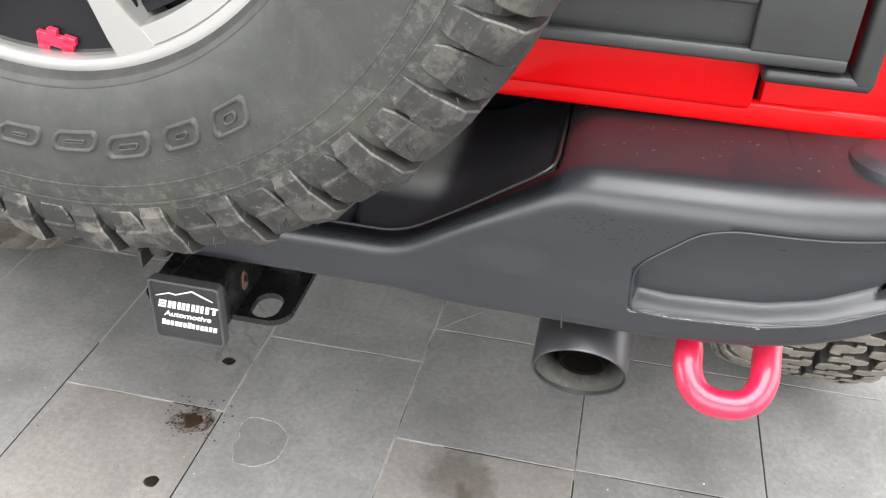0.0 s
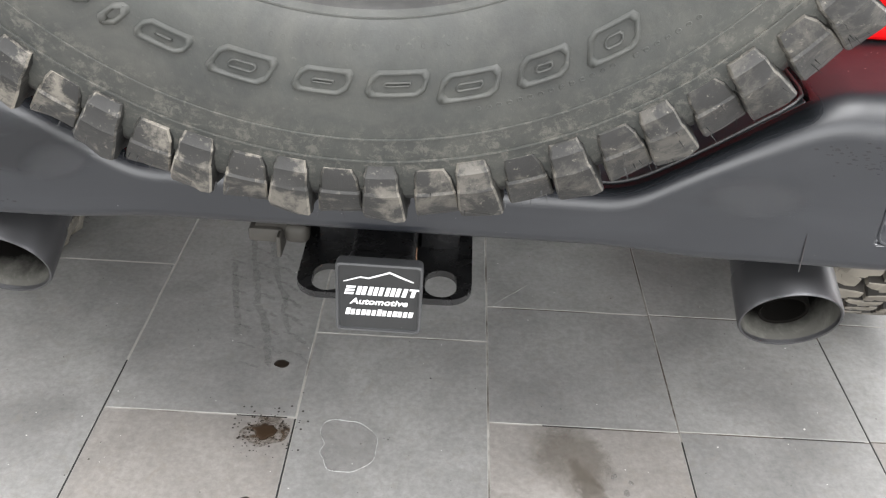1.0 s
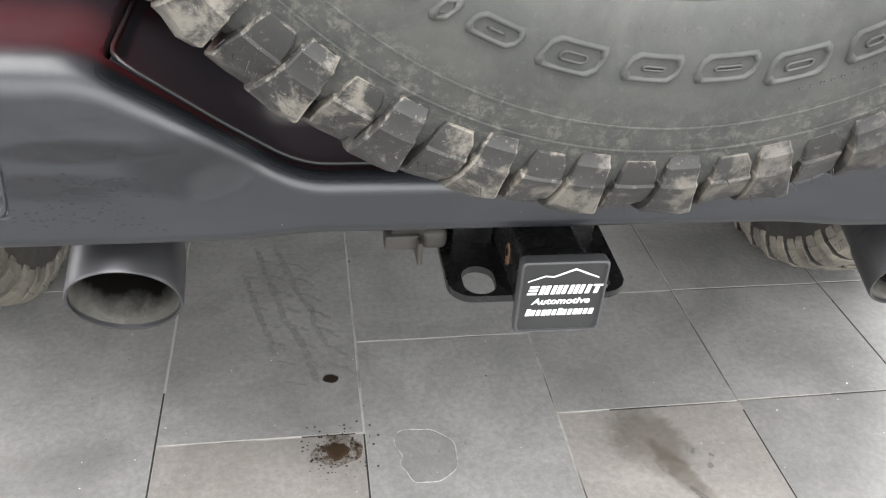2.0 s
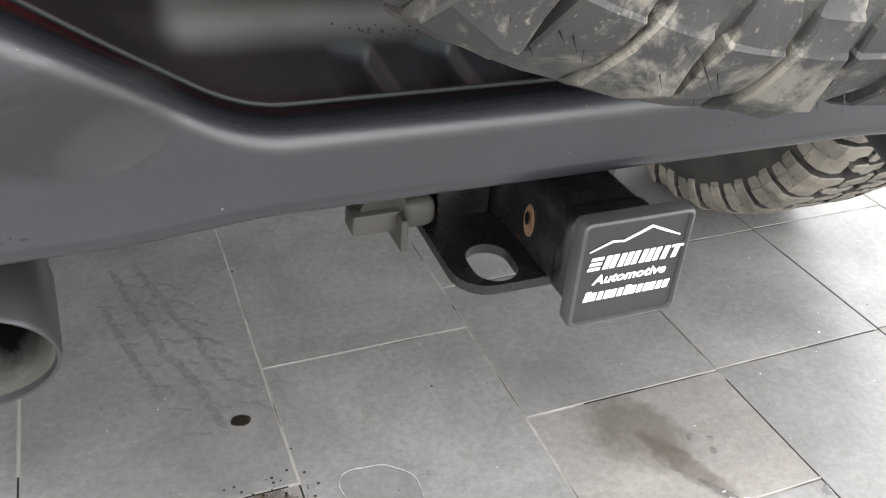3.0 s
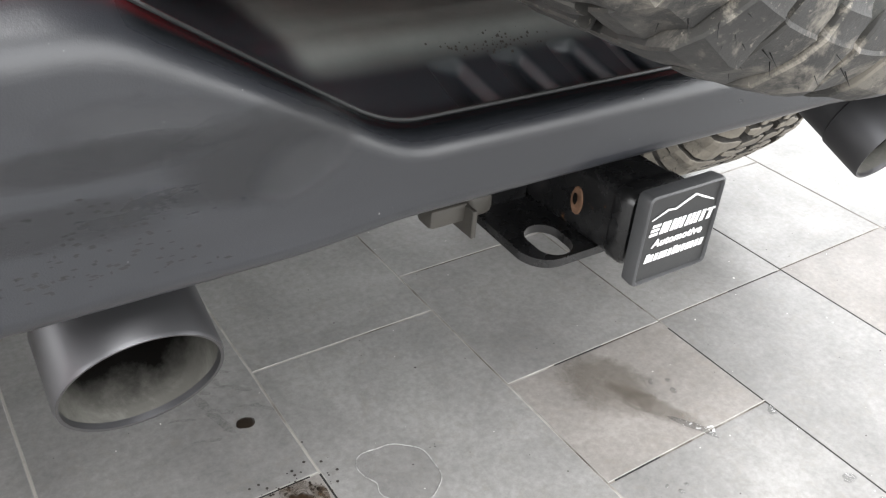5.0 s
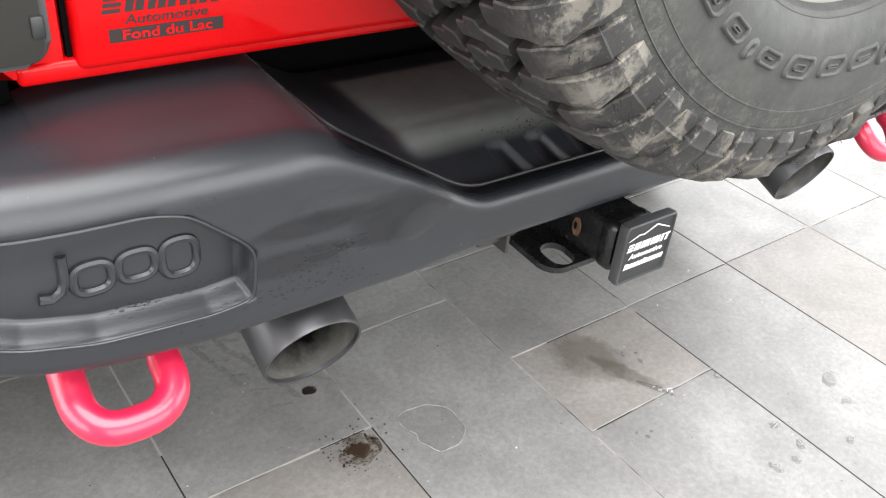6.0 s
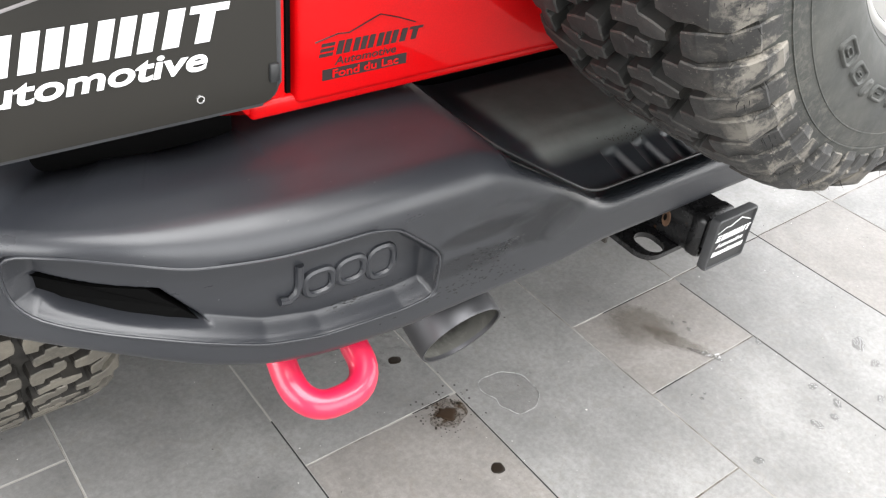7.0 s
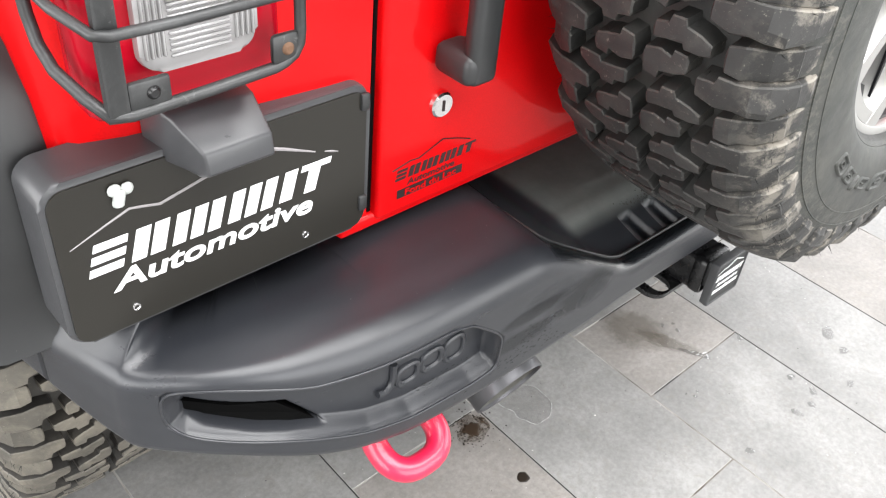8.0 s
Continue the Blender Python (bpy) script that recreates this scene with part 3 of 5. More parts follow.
# closed black insert, painted for the shade inside each opening
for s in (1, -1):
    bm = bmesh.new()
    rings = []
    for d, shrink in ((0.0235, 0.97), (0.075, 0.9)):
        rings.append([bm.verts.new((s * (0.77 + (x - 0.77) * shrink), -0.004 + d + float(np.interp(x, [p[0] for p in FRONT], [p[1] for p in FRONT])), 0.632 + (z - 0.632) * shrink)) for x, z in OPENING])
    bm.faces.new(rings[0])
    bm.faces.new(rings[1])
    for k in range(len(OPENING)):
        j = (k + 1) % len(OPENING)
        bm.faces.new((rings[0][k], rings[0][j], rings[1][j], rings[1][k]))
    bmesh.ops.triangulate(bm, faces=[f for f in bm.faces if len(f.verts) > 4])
    part("vent_hollow", bm, UNDER, bumper, "black insert painted for the shade in the recess's opening", smooth=False)

# scuffs along the recess's lower edge, and a dark streak
rnd = random.Random(8)
verts, faces = [], []
for k in range(26):
    x = 0.474 + 0.005 * k + rnd.uniform(-0.003, 0.003)
    z = 0.5515 + RAISE + 0.004 * smoothstep(0.51, 0.60, x) + rnd.uniform(-0.0012, 0.0012)
    w, h = rnd.uniform(0.0008, 0.0045), rnd.uniform(0.0002, 0.0007)
    b = len(verts)
    verts += [(x - w, -0.0046, z - h), (x + w, -0.0046, z), (x + w * 0.6, -0.0046, z + h), (x - w * 0.7, -0.0046, z + h)]
    faces.append((b, b + 1, b + 2, b + 3))
tagged(mesh_object("scuff", verts, faces, SCUFF, bumper, "pale scuffs on the bumper's edge", smooth=False), kind="stuff")

run = [(0.405, -0.0046, 0.564), (0.4065, -0.0046, 0.548), (0.408, -0.0046, 0.534), (0.409, -0.0046, 0.521)]
part("dark_run", sweep(run, [0.0003, 0.0011, 0.0014, 0.0010], 6, flat=0.3), TRIM, bumper, "thin dark streak")

# flecks of dirt and drying smears on the face
rnd = random.Random(15)
verts, faces = [], []
for x0, x1, z0, z1, n in ((-0.56, -0.33, 0.540, 0.572, 70), (-0.48, -0.36, 0.560, 0.600, 45), (0.38, 0.50, 0.625, 0.668, 60), (-0.62, -0.49, 0.566, 0.578, 40)):
    for k in range(n):
        x, z = rnd.triangular(x0, x1), rnd.triangular(z0, z1)
        w, h = rnd.uniform(0.0008, 0.0032), rnd.uniform(0.0004, 0.0011)
        y = -0.0043 + pocket_depth(abs(x), z)
        b = len(verts)
        verts += [(x - w, y, z + h * 0.4), (x - 0.2 * w, y, z - h), (x + w, y, z - h * 0.5), (x + 0.3 * w, y, z + h)]
        faces.append((b, b + 1, b + 2, b + 3))
tagged(mesh_object("dirt_fleck", verts, faces, GROUT_DARK, bumper, "small dark flecks of dirt", smooth=False), kind="stuff")
# dried smears, pale and dark, wiped along the face
SMEAR_PALE = fading_film("pale_dried_smear", (0.050, 0.052, 0.056), 0.45, 0.55, 1.0, 24, (0.5, 1.0, 1.8))
SMEAR_DARK = fading_film("dark_wiped_smear", (0.015, 0.0155, 0.0165), 0.36, 0.75, 1.2, 24, (0.45, 1.0, 2.0))
for mat, x, z, w, h, turn in ((SMEAR_PALE, -0.385, 0.630, 0.060, 0.022, 4), (SMEAR_DARK, -0.325, 0.603, 0.070, 0.034, -12), (SMEAR_DARK, -0.415, 0.617, 0.070, 0.014, 0), (SMEAR_PALE, -0.300, 0.590, 0.040, 0.022, -20),
                              (SMEAR_DARK, -0.430, 0.585, 0.075, 0.018, 2), (SMEAR_PALE, 0.345, 0.600, 0.060, 0.026, 0)):
    disc("smear", mat, pose(x, -0.0045, z, 90, turn, 0) @ Matrix.Diagonal((w, h, 1, 1)), bumper, "dull dried smear on the plastic")

# round cap on the bumper's top
cap = lathe([(0.0001, 0.0085), (0.036, 0.0080), (0.040, 0.0068), (0.0485, 0.0012), (0.0500, -0.004), (0.0500, -0.012)], 56)
bmesh.ops.rotate(cap, verts=cap.verts, cent=(0, 0, 0), matrix=Matrix.Rotation(radians(90), 3, "X"))
cap = part("sensor_cap", cap, plastic_material("cap_plastic", (0.0225, 0.0240, 0.0280), 0.4, 0.3), bumper, "round black plastic cap")
cap.matrix_basis = pose(0.703, 0.094, 0.7090, -3, 1, 0)
rnd = random.Random(5)
verts, faces = [], []
for k in range(34):
    x, y, q, a = rnd.uniform(0.42, 0.66), rnd.uniform(0.045, 0.115), rnd.uniform(0.0008, 0.0035), rnd.uniform(-0.6, 0.9)
    z = bumper_top(x) + 0.0052
    b = len(verts)
    verts += [(x - q * math.cos(a), y - q * math.sin(a), z), (x + 0.0003, y - 0.0004, z), (x + q * math.cos(a), y + q * math.sin(a), z), (x - 0.0003, y + 0.0004, z)]
    faces.append((b, b + 1, b + 2, b + 3))
tagged(mesh_object("fine_scratch", verts, faces, SCUFF, bumper, "fine pale nicks in the plastic", smooth=False), kind="stuff")


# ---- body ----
# underbody and hard top are unseen, added to keep light off the floor
part("underbody", box(-0.62, 0.62, 0.30, 3.5, 0.50, 0.69, 0.02), UNDER, car, "unseen dark underbody, added to shade the floor")
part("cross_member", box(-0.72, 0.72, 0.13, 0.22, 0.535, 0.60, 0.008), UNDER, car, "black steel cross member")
part("body_shell", box(-0.845, 0.845, 0.20, 3.6, 0.702, 1.22, 0.02, 3), RED, car, "glossy red body shell")
part("roof", box(-0.80, 0.80, 0.20, 2.2, 1.22, 1.82, 0.06, 4), TRIM, car, "unseen black hard top, added to block light")
part("sill_strip", box(-0.599, -0.002, 0.1335, 0.24, 0.710, 0.728, 0.005, 3), RED, car)
part("sill_strip", box(0.0, 0.845, 0.1335, 0.24, 0.700, 0.728, 0.005, 3), RED, car)
part("tailgate", box(-0.5545, 0.560, 0.128, 0.170, 0.719, 1.20, 0.007, 3), RED, car, "glossy red tailgate panel")


def build_quarter(s, inner):
    """A rear corner panel, rounding away to the car's side."""
    plan = [(inner, 0.30), (inner, 0.146), (inner + 0.004, 0.1365), (0.608, 0.1372), (0.616, 0.1378), (0.66, 0.142), (0.74, 0.150), (0.80, 0.158), (0.835, 0.168), (0.853, 0.186), (0.862, 0.215), (0.864, 0.30)]
    bm = bmesh.new()
    low = [bm.verts.new((s * x, y, 0.748 if s < 0 and x > 0.61 else 0.709)) for x, y in plan]
    high = [bm.verts.new((s * x, y, 1.21)) for x, y in plan]
    n = len(plan)
    bottom = bm.faces.new(low)
    bm.faces.new(list(reversed(high)))
    for k in range(n):
        bm.faces.new((low[k], high[k], high[(k + 1) % n], low[(k + 1) % n]))
    bmesh.ops.bevel(bm, geom=list(bottom.edges), offset=0.008, segments=3, affect="EDGES")
    return part("quarter_panel", bm, RED, car, "glossy red rear quarter panel")


build_quarter(-1, 0.559)
build_quarter(1, 0.5645)
for x in (-0.5568, 0.5622):
    part("seal_strip", box(x - 0.0022, x + 0.0022, 0.140, 0.16, 0.72, 1.2, 0.0), UNDER, car)


def build_flare(s):
    path = [(0.225, 0.68), (0.222, 0.80), (0.232, 0.92), (0.285, 1.02), (0.43, 1.08), (1.05, 1.08), (1.25, 0.98), (1.36, 0.72)]
    verts, faces = [], []
    for y, z in path:
        cy, cz = 0.80, 0.55
        d = Vector((y - cy, z - cz)).normalized()
        for o, xx in ((-0.05, 0.85), (-0.05, 0.955), (-0.02, 0.965), (0.012, 0.955), (0.03, 0.93), (0.04, 0.85)):
            verts.append((s * xx, y + d.x * o, z + d.y * o))
    for i in range(len(path) - 1):
        for k in range(6):
            a, b = i * 6 + k, i * 6 + (k + 1) % 6
            faces.append((a, b, b + 6, a + 6))
    faces += [tuple(range(6)), tuple(range(len(verts) - 1, len(verts) - 7, -1))]
    bm = bmesh.new()
    me = bpy.data.meshes.new("tmp")
    me.from_pydata(verts, [], faces)
    bm.from_mesh(me)
    bpy.data.meshes.remove(me)
    bmesh.ops.subdivide_edges(bm, edges=list(bm.edges), cuts=2, smooth=0.6, use_grid_fill=True)
    return part("wheel_flare", bm, TRIM, car, "textured black wheel flare")


build_flare(1)
build_flare(-1)
# dark sheet over the red, standing in for shade in the gap
part("plate_shroud", box(-0.868, -0.600, 0.172, 0.24, 0.680, 0.760, 0.002), UNDER, car, "near-black sheet painted for the shaded gap below the plate")

# bolted hinge panel on the tailgate
hinge = part("hinge_panel", box(0.20, 0.622, 0.098, 0.127, 0.784, 0.99, 0.006, 3), TRIM, car, "black cast hinge panel")
part("panel_frame", box(0.20, 0.626, 0.0865, 0.100, 0.782, 0.7965, 0.004, 3), TRIM, hinge)
part("panel_frame", box(0.5385, 0.626, 0.0868, 0.100, 0.7935, 0.99, 0.003, 3), TRIM, hinge)
part("panel_frame", box(0.20, 0.538, 0.0865, 0.100, 0.836, 0.99, 0.004, 3), TRIM, hinge)
part("hinge_arm", box(0.556, 0.655, 0.090, 0.131, 0.764, 0.7785, 0.006, 3), TRIM, hinge)
part("hinge_arm", box(0.634, 0.656, 0.090, 0.131, 0.766, 0.99, 0.006, 3), TRIM, hinge)

# tailgate handle and lock
handle = part("door_handle", box(-0.488, -0.452, 0.072, 0.094, 0.885, 1.10, 0.009, 3), TRIM, car, "black plastic door handle")
part("handle_foot", box(-0.494, -0.454, 0.073, 0.1275, 0.886, 0.919, 0.01, 3), TRIM, handle)
lock = lathe([(0.0001, -0.004), (0.0125, -0.004), (0.0145, -0.002), (0.015, 0.003)], 32)
lock_ob = part("lock", lock, CHROME, car, "chrome key lock")
lock_ob.matrix_basis = pose(-0.476, 0.1255, 0.842)
part("key_slot", box(-0.0015, 0.0015, -0.0048, -0.003, -0.006, 0.006, 0), DARK_PRINT, lock_ob)


def sign(bars_x, z0, z1, width, slant):
    """The firm's name as plain slanted bars that fill width from bars_x on."""
    h = z1 - z0
    u = width / 23.0
    t = h / 5
    out = [(bars_x + a * t * slant, bars_x + a * t * slant + 3.2 * u, z0 + a * t, z0 + (a + 1.2) * t, slant) for a in (0.0, 1.9, 3.8)]
    x = bars_x + 4.0 * u
    for k, wide in ((2, 1.45), (3, 1.35), (3, 1.35), (1, 1.5)):
        for i in range(k):
            out.append((x, x + wide * u, z0, z1, slant))
            x += 1.85 * u
        x += 0.35 * u
    out.append((x + 0.8 * u, x + 2.2 * u, z0, z1 - t * 1.05, slant))
    out.append((x - 0.2 * u + (z1 - t - z0) * slant, x + 3.4 * u + (z1 - t - z0) * slant, z1 - t, z1, slant))
    return out


# number plate box, plate and lamp
bracket = part("plate_bracket", prism(rounded(-0.890, -0.572, 0.730, 0.8985, 0.020), 0.050, bevel=0.005), BOX_PLASTIC, car, "black plastic plate box")
bracket.matrix_basis = pose(0, 0.1245, 0)
plate = part("plate", prism(rounded(-0.885, -0.578, 0.734, 0.892, 0.016), 0.002), PLATE, bracket, "black dealer plate with white print")
plate.matrix_basis = pose(0, -0.0025, 0)
for x, z in ((-0.830, 0.752), (-0.651, 0.751)):
    hole = lathe([(0.0022, 0.0), (0.0026, -0.0008), (0.0036, -0.0008), (0.0040, 0.0008)], 20)
    o = part("plate_hole", hole, CHROME, bracket)
    o.matrix_basis = pose(x, -0.003, z)
screw = sweep([(-0.8300, -0.0045, 0.8655), (-0.8290, -0.0062, 0.8730), (-0.8270, -0.0045, 0.8785)], 0.0048, 12)
for x, z, r in ((-0.8318, 0.8790, 0.0060), (-0.8215, 0.8775, 0.0058), (-0.8303, 0.8668, 0.0052)):
    bmesh.ops.create_icosphere(screw, subdivisions=2, radius=r, matrix=Matrix.Translation((x, -0.005, z)) @ Matrix.Diagonal((1, 0.5, 1, 1)))
part("plate_screw", screw, material("screw_cap", (0.45, 0.47, 0.45), 0.4), bracket, "white plastic screw cap")
for z in (0.762, 0.88):
    part("plate_clip", box(-0.586, -0.576, -0.006, 0.0, z - 0.009, z + 0.009, 0.002), TRIM, bracket)
marks("plate_bar", sign(-0.8646, 0.8018, 0.8330, 0.2134, 0.28), WHITE, bracket, pose(0, -0.0035, 0), "plain white bars")
words("plate_word", "Automotive", 0.0285, WHITE, bracket, pose(-0.7450, -0.0034, 0.7782, 90, 0, 0), 0.2, "white printed word", 0.0006, 1.46)
line = [(-0.8744, 0.8358), (-0.846, 0.8470), (-0.8216, 0.8560), (-0.808, 0.8530), (-0.7952, 0.8498), (-0.762, 0.8575), (-0.728, 0.8655), (-0.7035, 0.8712), (-0.672, 0.8590), (-0.6385, 0.8441)]
part("plate_line", sweep([(x, -0.0026, z) for x, z in line], [0.0005, 0.0009, 0.0012, 0.0013, 0.0014, 0.0014, 0.0015, 0.0018, 0.0018, 0.0008], 6), GREY_PRINT, bracket, "thin grey mountain line")
part("plate_line", sweep([(-0.6275, -0.0026, 0.8408), (-0.619, -0.0026, 0.8380), (-0.6115, -0.0026, 0.8349)], [0.0006, 0.0013, 0.0004], 6), GREY_PRINT, bracket)
bm = prism([(0.03, 0.944), (-0.012, 0.9405), (-0.0445, 0.9195), (-0.0490, 0.9000), (-0.036, 0.894), (-0.004, 0.900), (0.03, 0.900)], 0.1)
bmesh.ops.bevel(bm, geom=list(bm.edges), offset=0.0032, segments=3, affect="EDGES", profile=0.5)
for v in bm.verts:
    y, across, z = v.co.x, v.co.y - 0.05, v.co.z
    f = smoothstep(0.02, -0.06, y)
    v.co = Vector((-0.746 + across * (0.86 - 0.26 * f) + 0.006 * f, y, z - 0.008))
part("plate_lamp", bm, BOX_PLASTIC, bracket, "grey plastic lamp housing")

# decal on the tailgate
line = [(-0.536, 0.779), (-0.512, 0.784), (-0.500, 0.783), (-0.466, 0.7955), (-0.445, 0.789), (-0.424, 0.781)]
decal = part("decal", sweep([(x, 0.0, z) for x, z in line], 0.0007, 6), DARK_PRINT, car, "dark printed decal on red paint")
decal.matrix_basis = pose(0, 0.1274, 0)
marks("decal_bar", sign(-0.532, 0.7635, 0.7765, 0.104, 0.25), DARK_PRINT, decal, pose(0, 0, 0), "", 0.0004)
words("decal_word", "Automotive", 0.0112, DARK_PRINT, decal, pose(-0.480, 0.0, 0.7535, 90, 0, 0), 0.15, "", 0.0001, 1.28, 0.0002)
marks("decal_band", [(-0.528, -0.432, 0.7395, 0.7505, 0.0)], DARK_PRINT, decal, pose(0, 0, 0), "", 0.0003)
words("decal_place", "Fond du Lac", 0.0112, RED, decal, pose(-0.480, -0.0006, 0.7415, 90, 0, 0), 0.0, "", 0.0002, 1.38, 0.0002)

# tail lamp with its wire guard
lamp = part("tail_lamp", box(-0.848, -0.690, 0.088, 0.135, 0.955, 1.16, 0.012, 3), LENS_RED, car, "red tail lamp with a clear centre")
lens = part("clear_lens", prism(rounded(-0.812, -0.718, 0.990, 1.145, 0.016), 0.012, bevel=0.004), LENS_CLEAR, lamp, "ribbed clear lens")
lens.location.y = 0.080
for k in range(4):
    for x in (-0.807 + k * 0.0045, -0.7225 - k * 0.0045):
        part("lens_rib", box(x - 0.0014, x + 0.0014, 0.0778, 0.082, 1.002, 1.135, 0.0009, 1), LENS_CLEAR, lamp)
for k in range(32):
    z = 1.001 + k * 0.0042
    if abs(z - 1.045) > 0.006:
        part("lens_rib", box(-0.789, -0.741, 0.0778, 0.082, z - 0.0012, z + 0.0012, 0.0008, 1), LENS_CLEAR, lamp)
part("lens_band", box(-0.790, -0.740, 0.0772, 0.081, 1.041, 1.049, 0.001, 1), SILVER, lamp, "grey band across the clear lens")
GUARD = worn_metal("black_guard_steel", (0.022, 0.0228, 0.0232), 0.42)
kg = Nodes(GUARD)
scuffed = kg.bsdf.inputs["Base Color"].links[0].from_socket
kg.link(kg.mix(kg.ramp(kg.noise(95, 9, 0.8, distortion=0.8), (0.60, 0.0), (0.68, 0.6)), scuffed, (0.16, 0.16, 0.155)), kg.bsdf.inputs["Base Color"])
guard = part("lamp_guard", prism(rounded(-0.853, -0.838, 0.962, 1.2, 0.004), 0.007, bevel=0.002), GUARD, car, "black steel lamp guard")
guard.matrix_basis = pose(0.006, 0.060, 0.013)
path = [(-0.697, 0.004, 1.2), (-0.697, 0.004, 0.990), (-0.698, 0.004, 0.980), (-0.703, 0.004, 0.972), (-0.712, 0.004, 0.967), (-0.72, 0.004, 0.965), (-0.78, 0.003, 0.963), (-0.836, 0.002, 0.962), (-0.850, 0.004, 0.963), (-0.860, 0.020, 0.974), (-0.868, 0.045, 0.986), (-0.870, 0.060, 1.0), (-0.871, 0.066, 1.02), (-0.873, 0.070, 1.1), (-0.875, 0.072, 1.2)]
part("guard_frame", sweep(path, 0.0047, 10), GUARD, guard)
part("guard_tab", box(-0.838, -0.806, 0.000, 0.006, 0.964, 0.986, 0.003), GUARD, guard)
part("guard_tab", box(-0.724, -0.700, 0.000, 0.006, 0.968, 0.992, 0.004), GUARD, guard)
for z in (1.026, 1.09):
    part("guard_bar", sweep([(-0.873, 0.070, z + 0.020), (-0.866, 0.034, z + 0.008), (-0.855, 0.000, z), (-0.846, -0.006, z), (-0.80, -0.008, z), (-0.71, -0.008, z + 0.001), (-0.699, -0.002, z + 0.002)], 0.0040, 10), GUARD, guard)
for x, z in ((-0.820, 0.976), (-0.711, 0.980)):
    o = part("guard_screw", lathe([(0.0001, -0.003), (0.003, -0.003), (0.005, -0.001), (0.0055, 0.002)], 18), STEEL if x < -0.8 else RUST, guard)
    o.matrix_basis = pose(x, 0.000, z)

# the tailgate and all that is fixed to the body sit 8 mm higher on the frame
for ob in car.children:
    if ob.name.split(".")[0] in ("body_shell", "roof", "sill_strip", "tailgate", "quarter_panel", "seal_strip", "plate_shroud", "hinge_panel", "door_handle", "lock", "plate_bracket", "decal", "tail_lamp", "lamp_guard"):
        ob.location.z += 0.008


# ---- wheels ----
HALF = [(0.0, 0.3945), (0.054, 0.3940), (0.095, 0.3925), (0.114, 0.3890), (0.126, 0.3775), (0.134, 0.357), (0.140, 0.328), (0.141, 0.302), (0.139, 0.278), (0.133, 0.259), (0.124, 0.2475), (0.115, 0.2410), (0.104, 0.230)]
ARC = [0.0]
for (a, b), (c, d) in zip(HALF, HALF[1:]):
    ARC.append(ARC[-1] + math.hypot(c - a, d - b))


def tyre_point(s, theta, h):
    """A point of the tyre at arc s from the middle of the tread, h above the casing."""
    q = abs(s)
    for i in range(len(ARC) - 2):
        if q <= ARC[i + 1]:
            break
    f = (q - ARC[i]) / (ARC[i + 1] - ARC[i])
    w = HALF[i][0] + (HALF[i + 1][0] - HALF[i][0]) * f
    r = HALF[i][1] + (HALF[i + 1][1] - HALF[i][1]) * f
    e = 0.008
    lo, hi = max(0.0, q - e), min(ARC[-1], q + e)
    w0, r0 = np.interp(lo, ARC, [p[0] for p in HALF]), np.interp(lo, ARC, [p[1] for p in HALF])
    w1, r1 = np.interp(hi, ARC, [p[0] for p in HALF]), np.interp(hi, ARC, [p[1] for p in HALF])
    n = math.hypot(w1 - w0, r1 - r0)
    nw, nr = -(r1 - r0) / n, (w1 - w0) / n
    w, r = w + nw * h, r + nr * h
    return (r * math.cos(theta), math.copysign(w, s), r * math.sin(theta))


def add_block(verts, faces, kinds, side, start, rows, mirror=False, jig=(0.0, 0.0), taper=0.0012, chamfer=0.0014):
    """A tread block from rows of (arc, low edge, ridge, high edge, three heights); edges run round the tyre in metres."""
    tops, feet = [], []
    count = len(rows)
    for i, (s, lo, mid, hi, hl, hm, hh) in enumerate(rows):
        end = 1 if i == 0 else -1 if i == count - 1 else 0
        q = s = s * 1.076 if s < 0.109 else s + 0.0083
        q += end * taper
        hl, hm, hh = (h + 0.0060 * (1 - smoothstep(0.100, 0.128, s)) for h in (hl, hm, hh))
        edge = [(lo + taper, hl - chamfer), (lo + taper + chamfer, hl), (mid, hm), (hi - taper - chamfer, hh), (hi - taper, hh - chamfer)]
        if end:
            edge = [(u, h - chamfer * 0.6) for u, h in edge]
        row = []
        for u, h in edge:
            row.append(len(verts))
            verts.append(tyre_point(side * q, start + (-u if mirror else u) / 0.4 + jig[0], max(0.0004, h + jig[1])))
        tops.append(row)
        low = []
        for u in (lo, hi):
            low.append(len(verts))
            verts.append(tyre_point(side * s, start + (-u if mirror else u) / 0.4 + jig[0], -0.002))
        feet.append(low)
    turned = (side < 0) != mirror

    def add(face, kind):
        faces.append(tuple(reversed(face)) if turned else tuple(face))
        kinds.append(kind)

    for (a, b, fa, fb), row in zip(zip(tops, tops[1:], feet, feet[1:]), rows):
        for k in range(4):
            add((a[k], a[k + 1], b[k + 1], b[k]), 2 if k in (0, 3) else 3)
        # low walls and inner ends take the groove shade; high shoulder walls stay paler
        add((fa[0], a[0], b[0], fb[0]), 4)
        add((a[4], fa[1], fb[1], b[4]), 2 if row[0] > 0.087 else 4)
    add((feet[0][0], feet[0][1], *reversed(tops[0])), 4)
    add((feet[-1][1], feet[-1][0], *tops[-1]), 2)


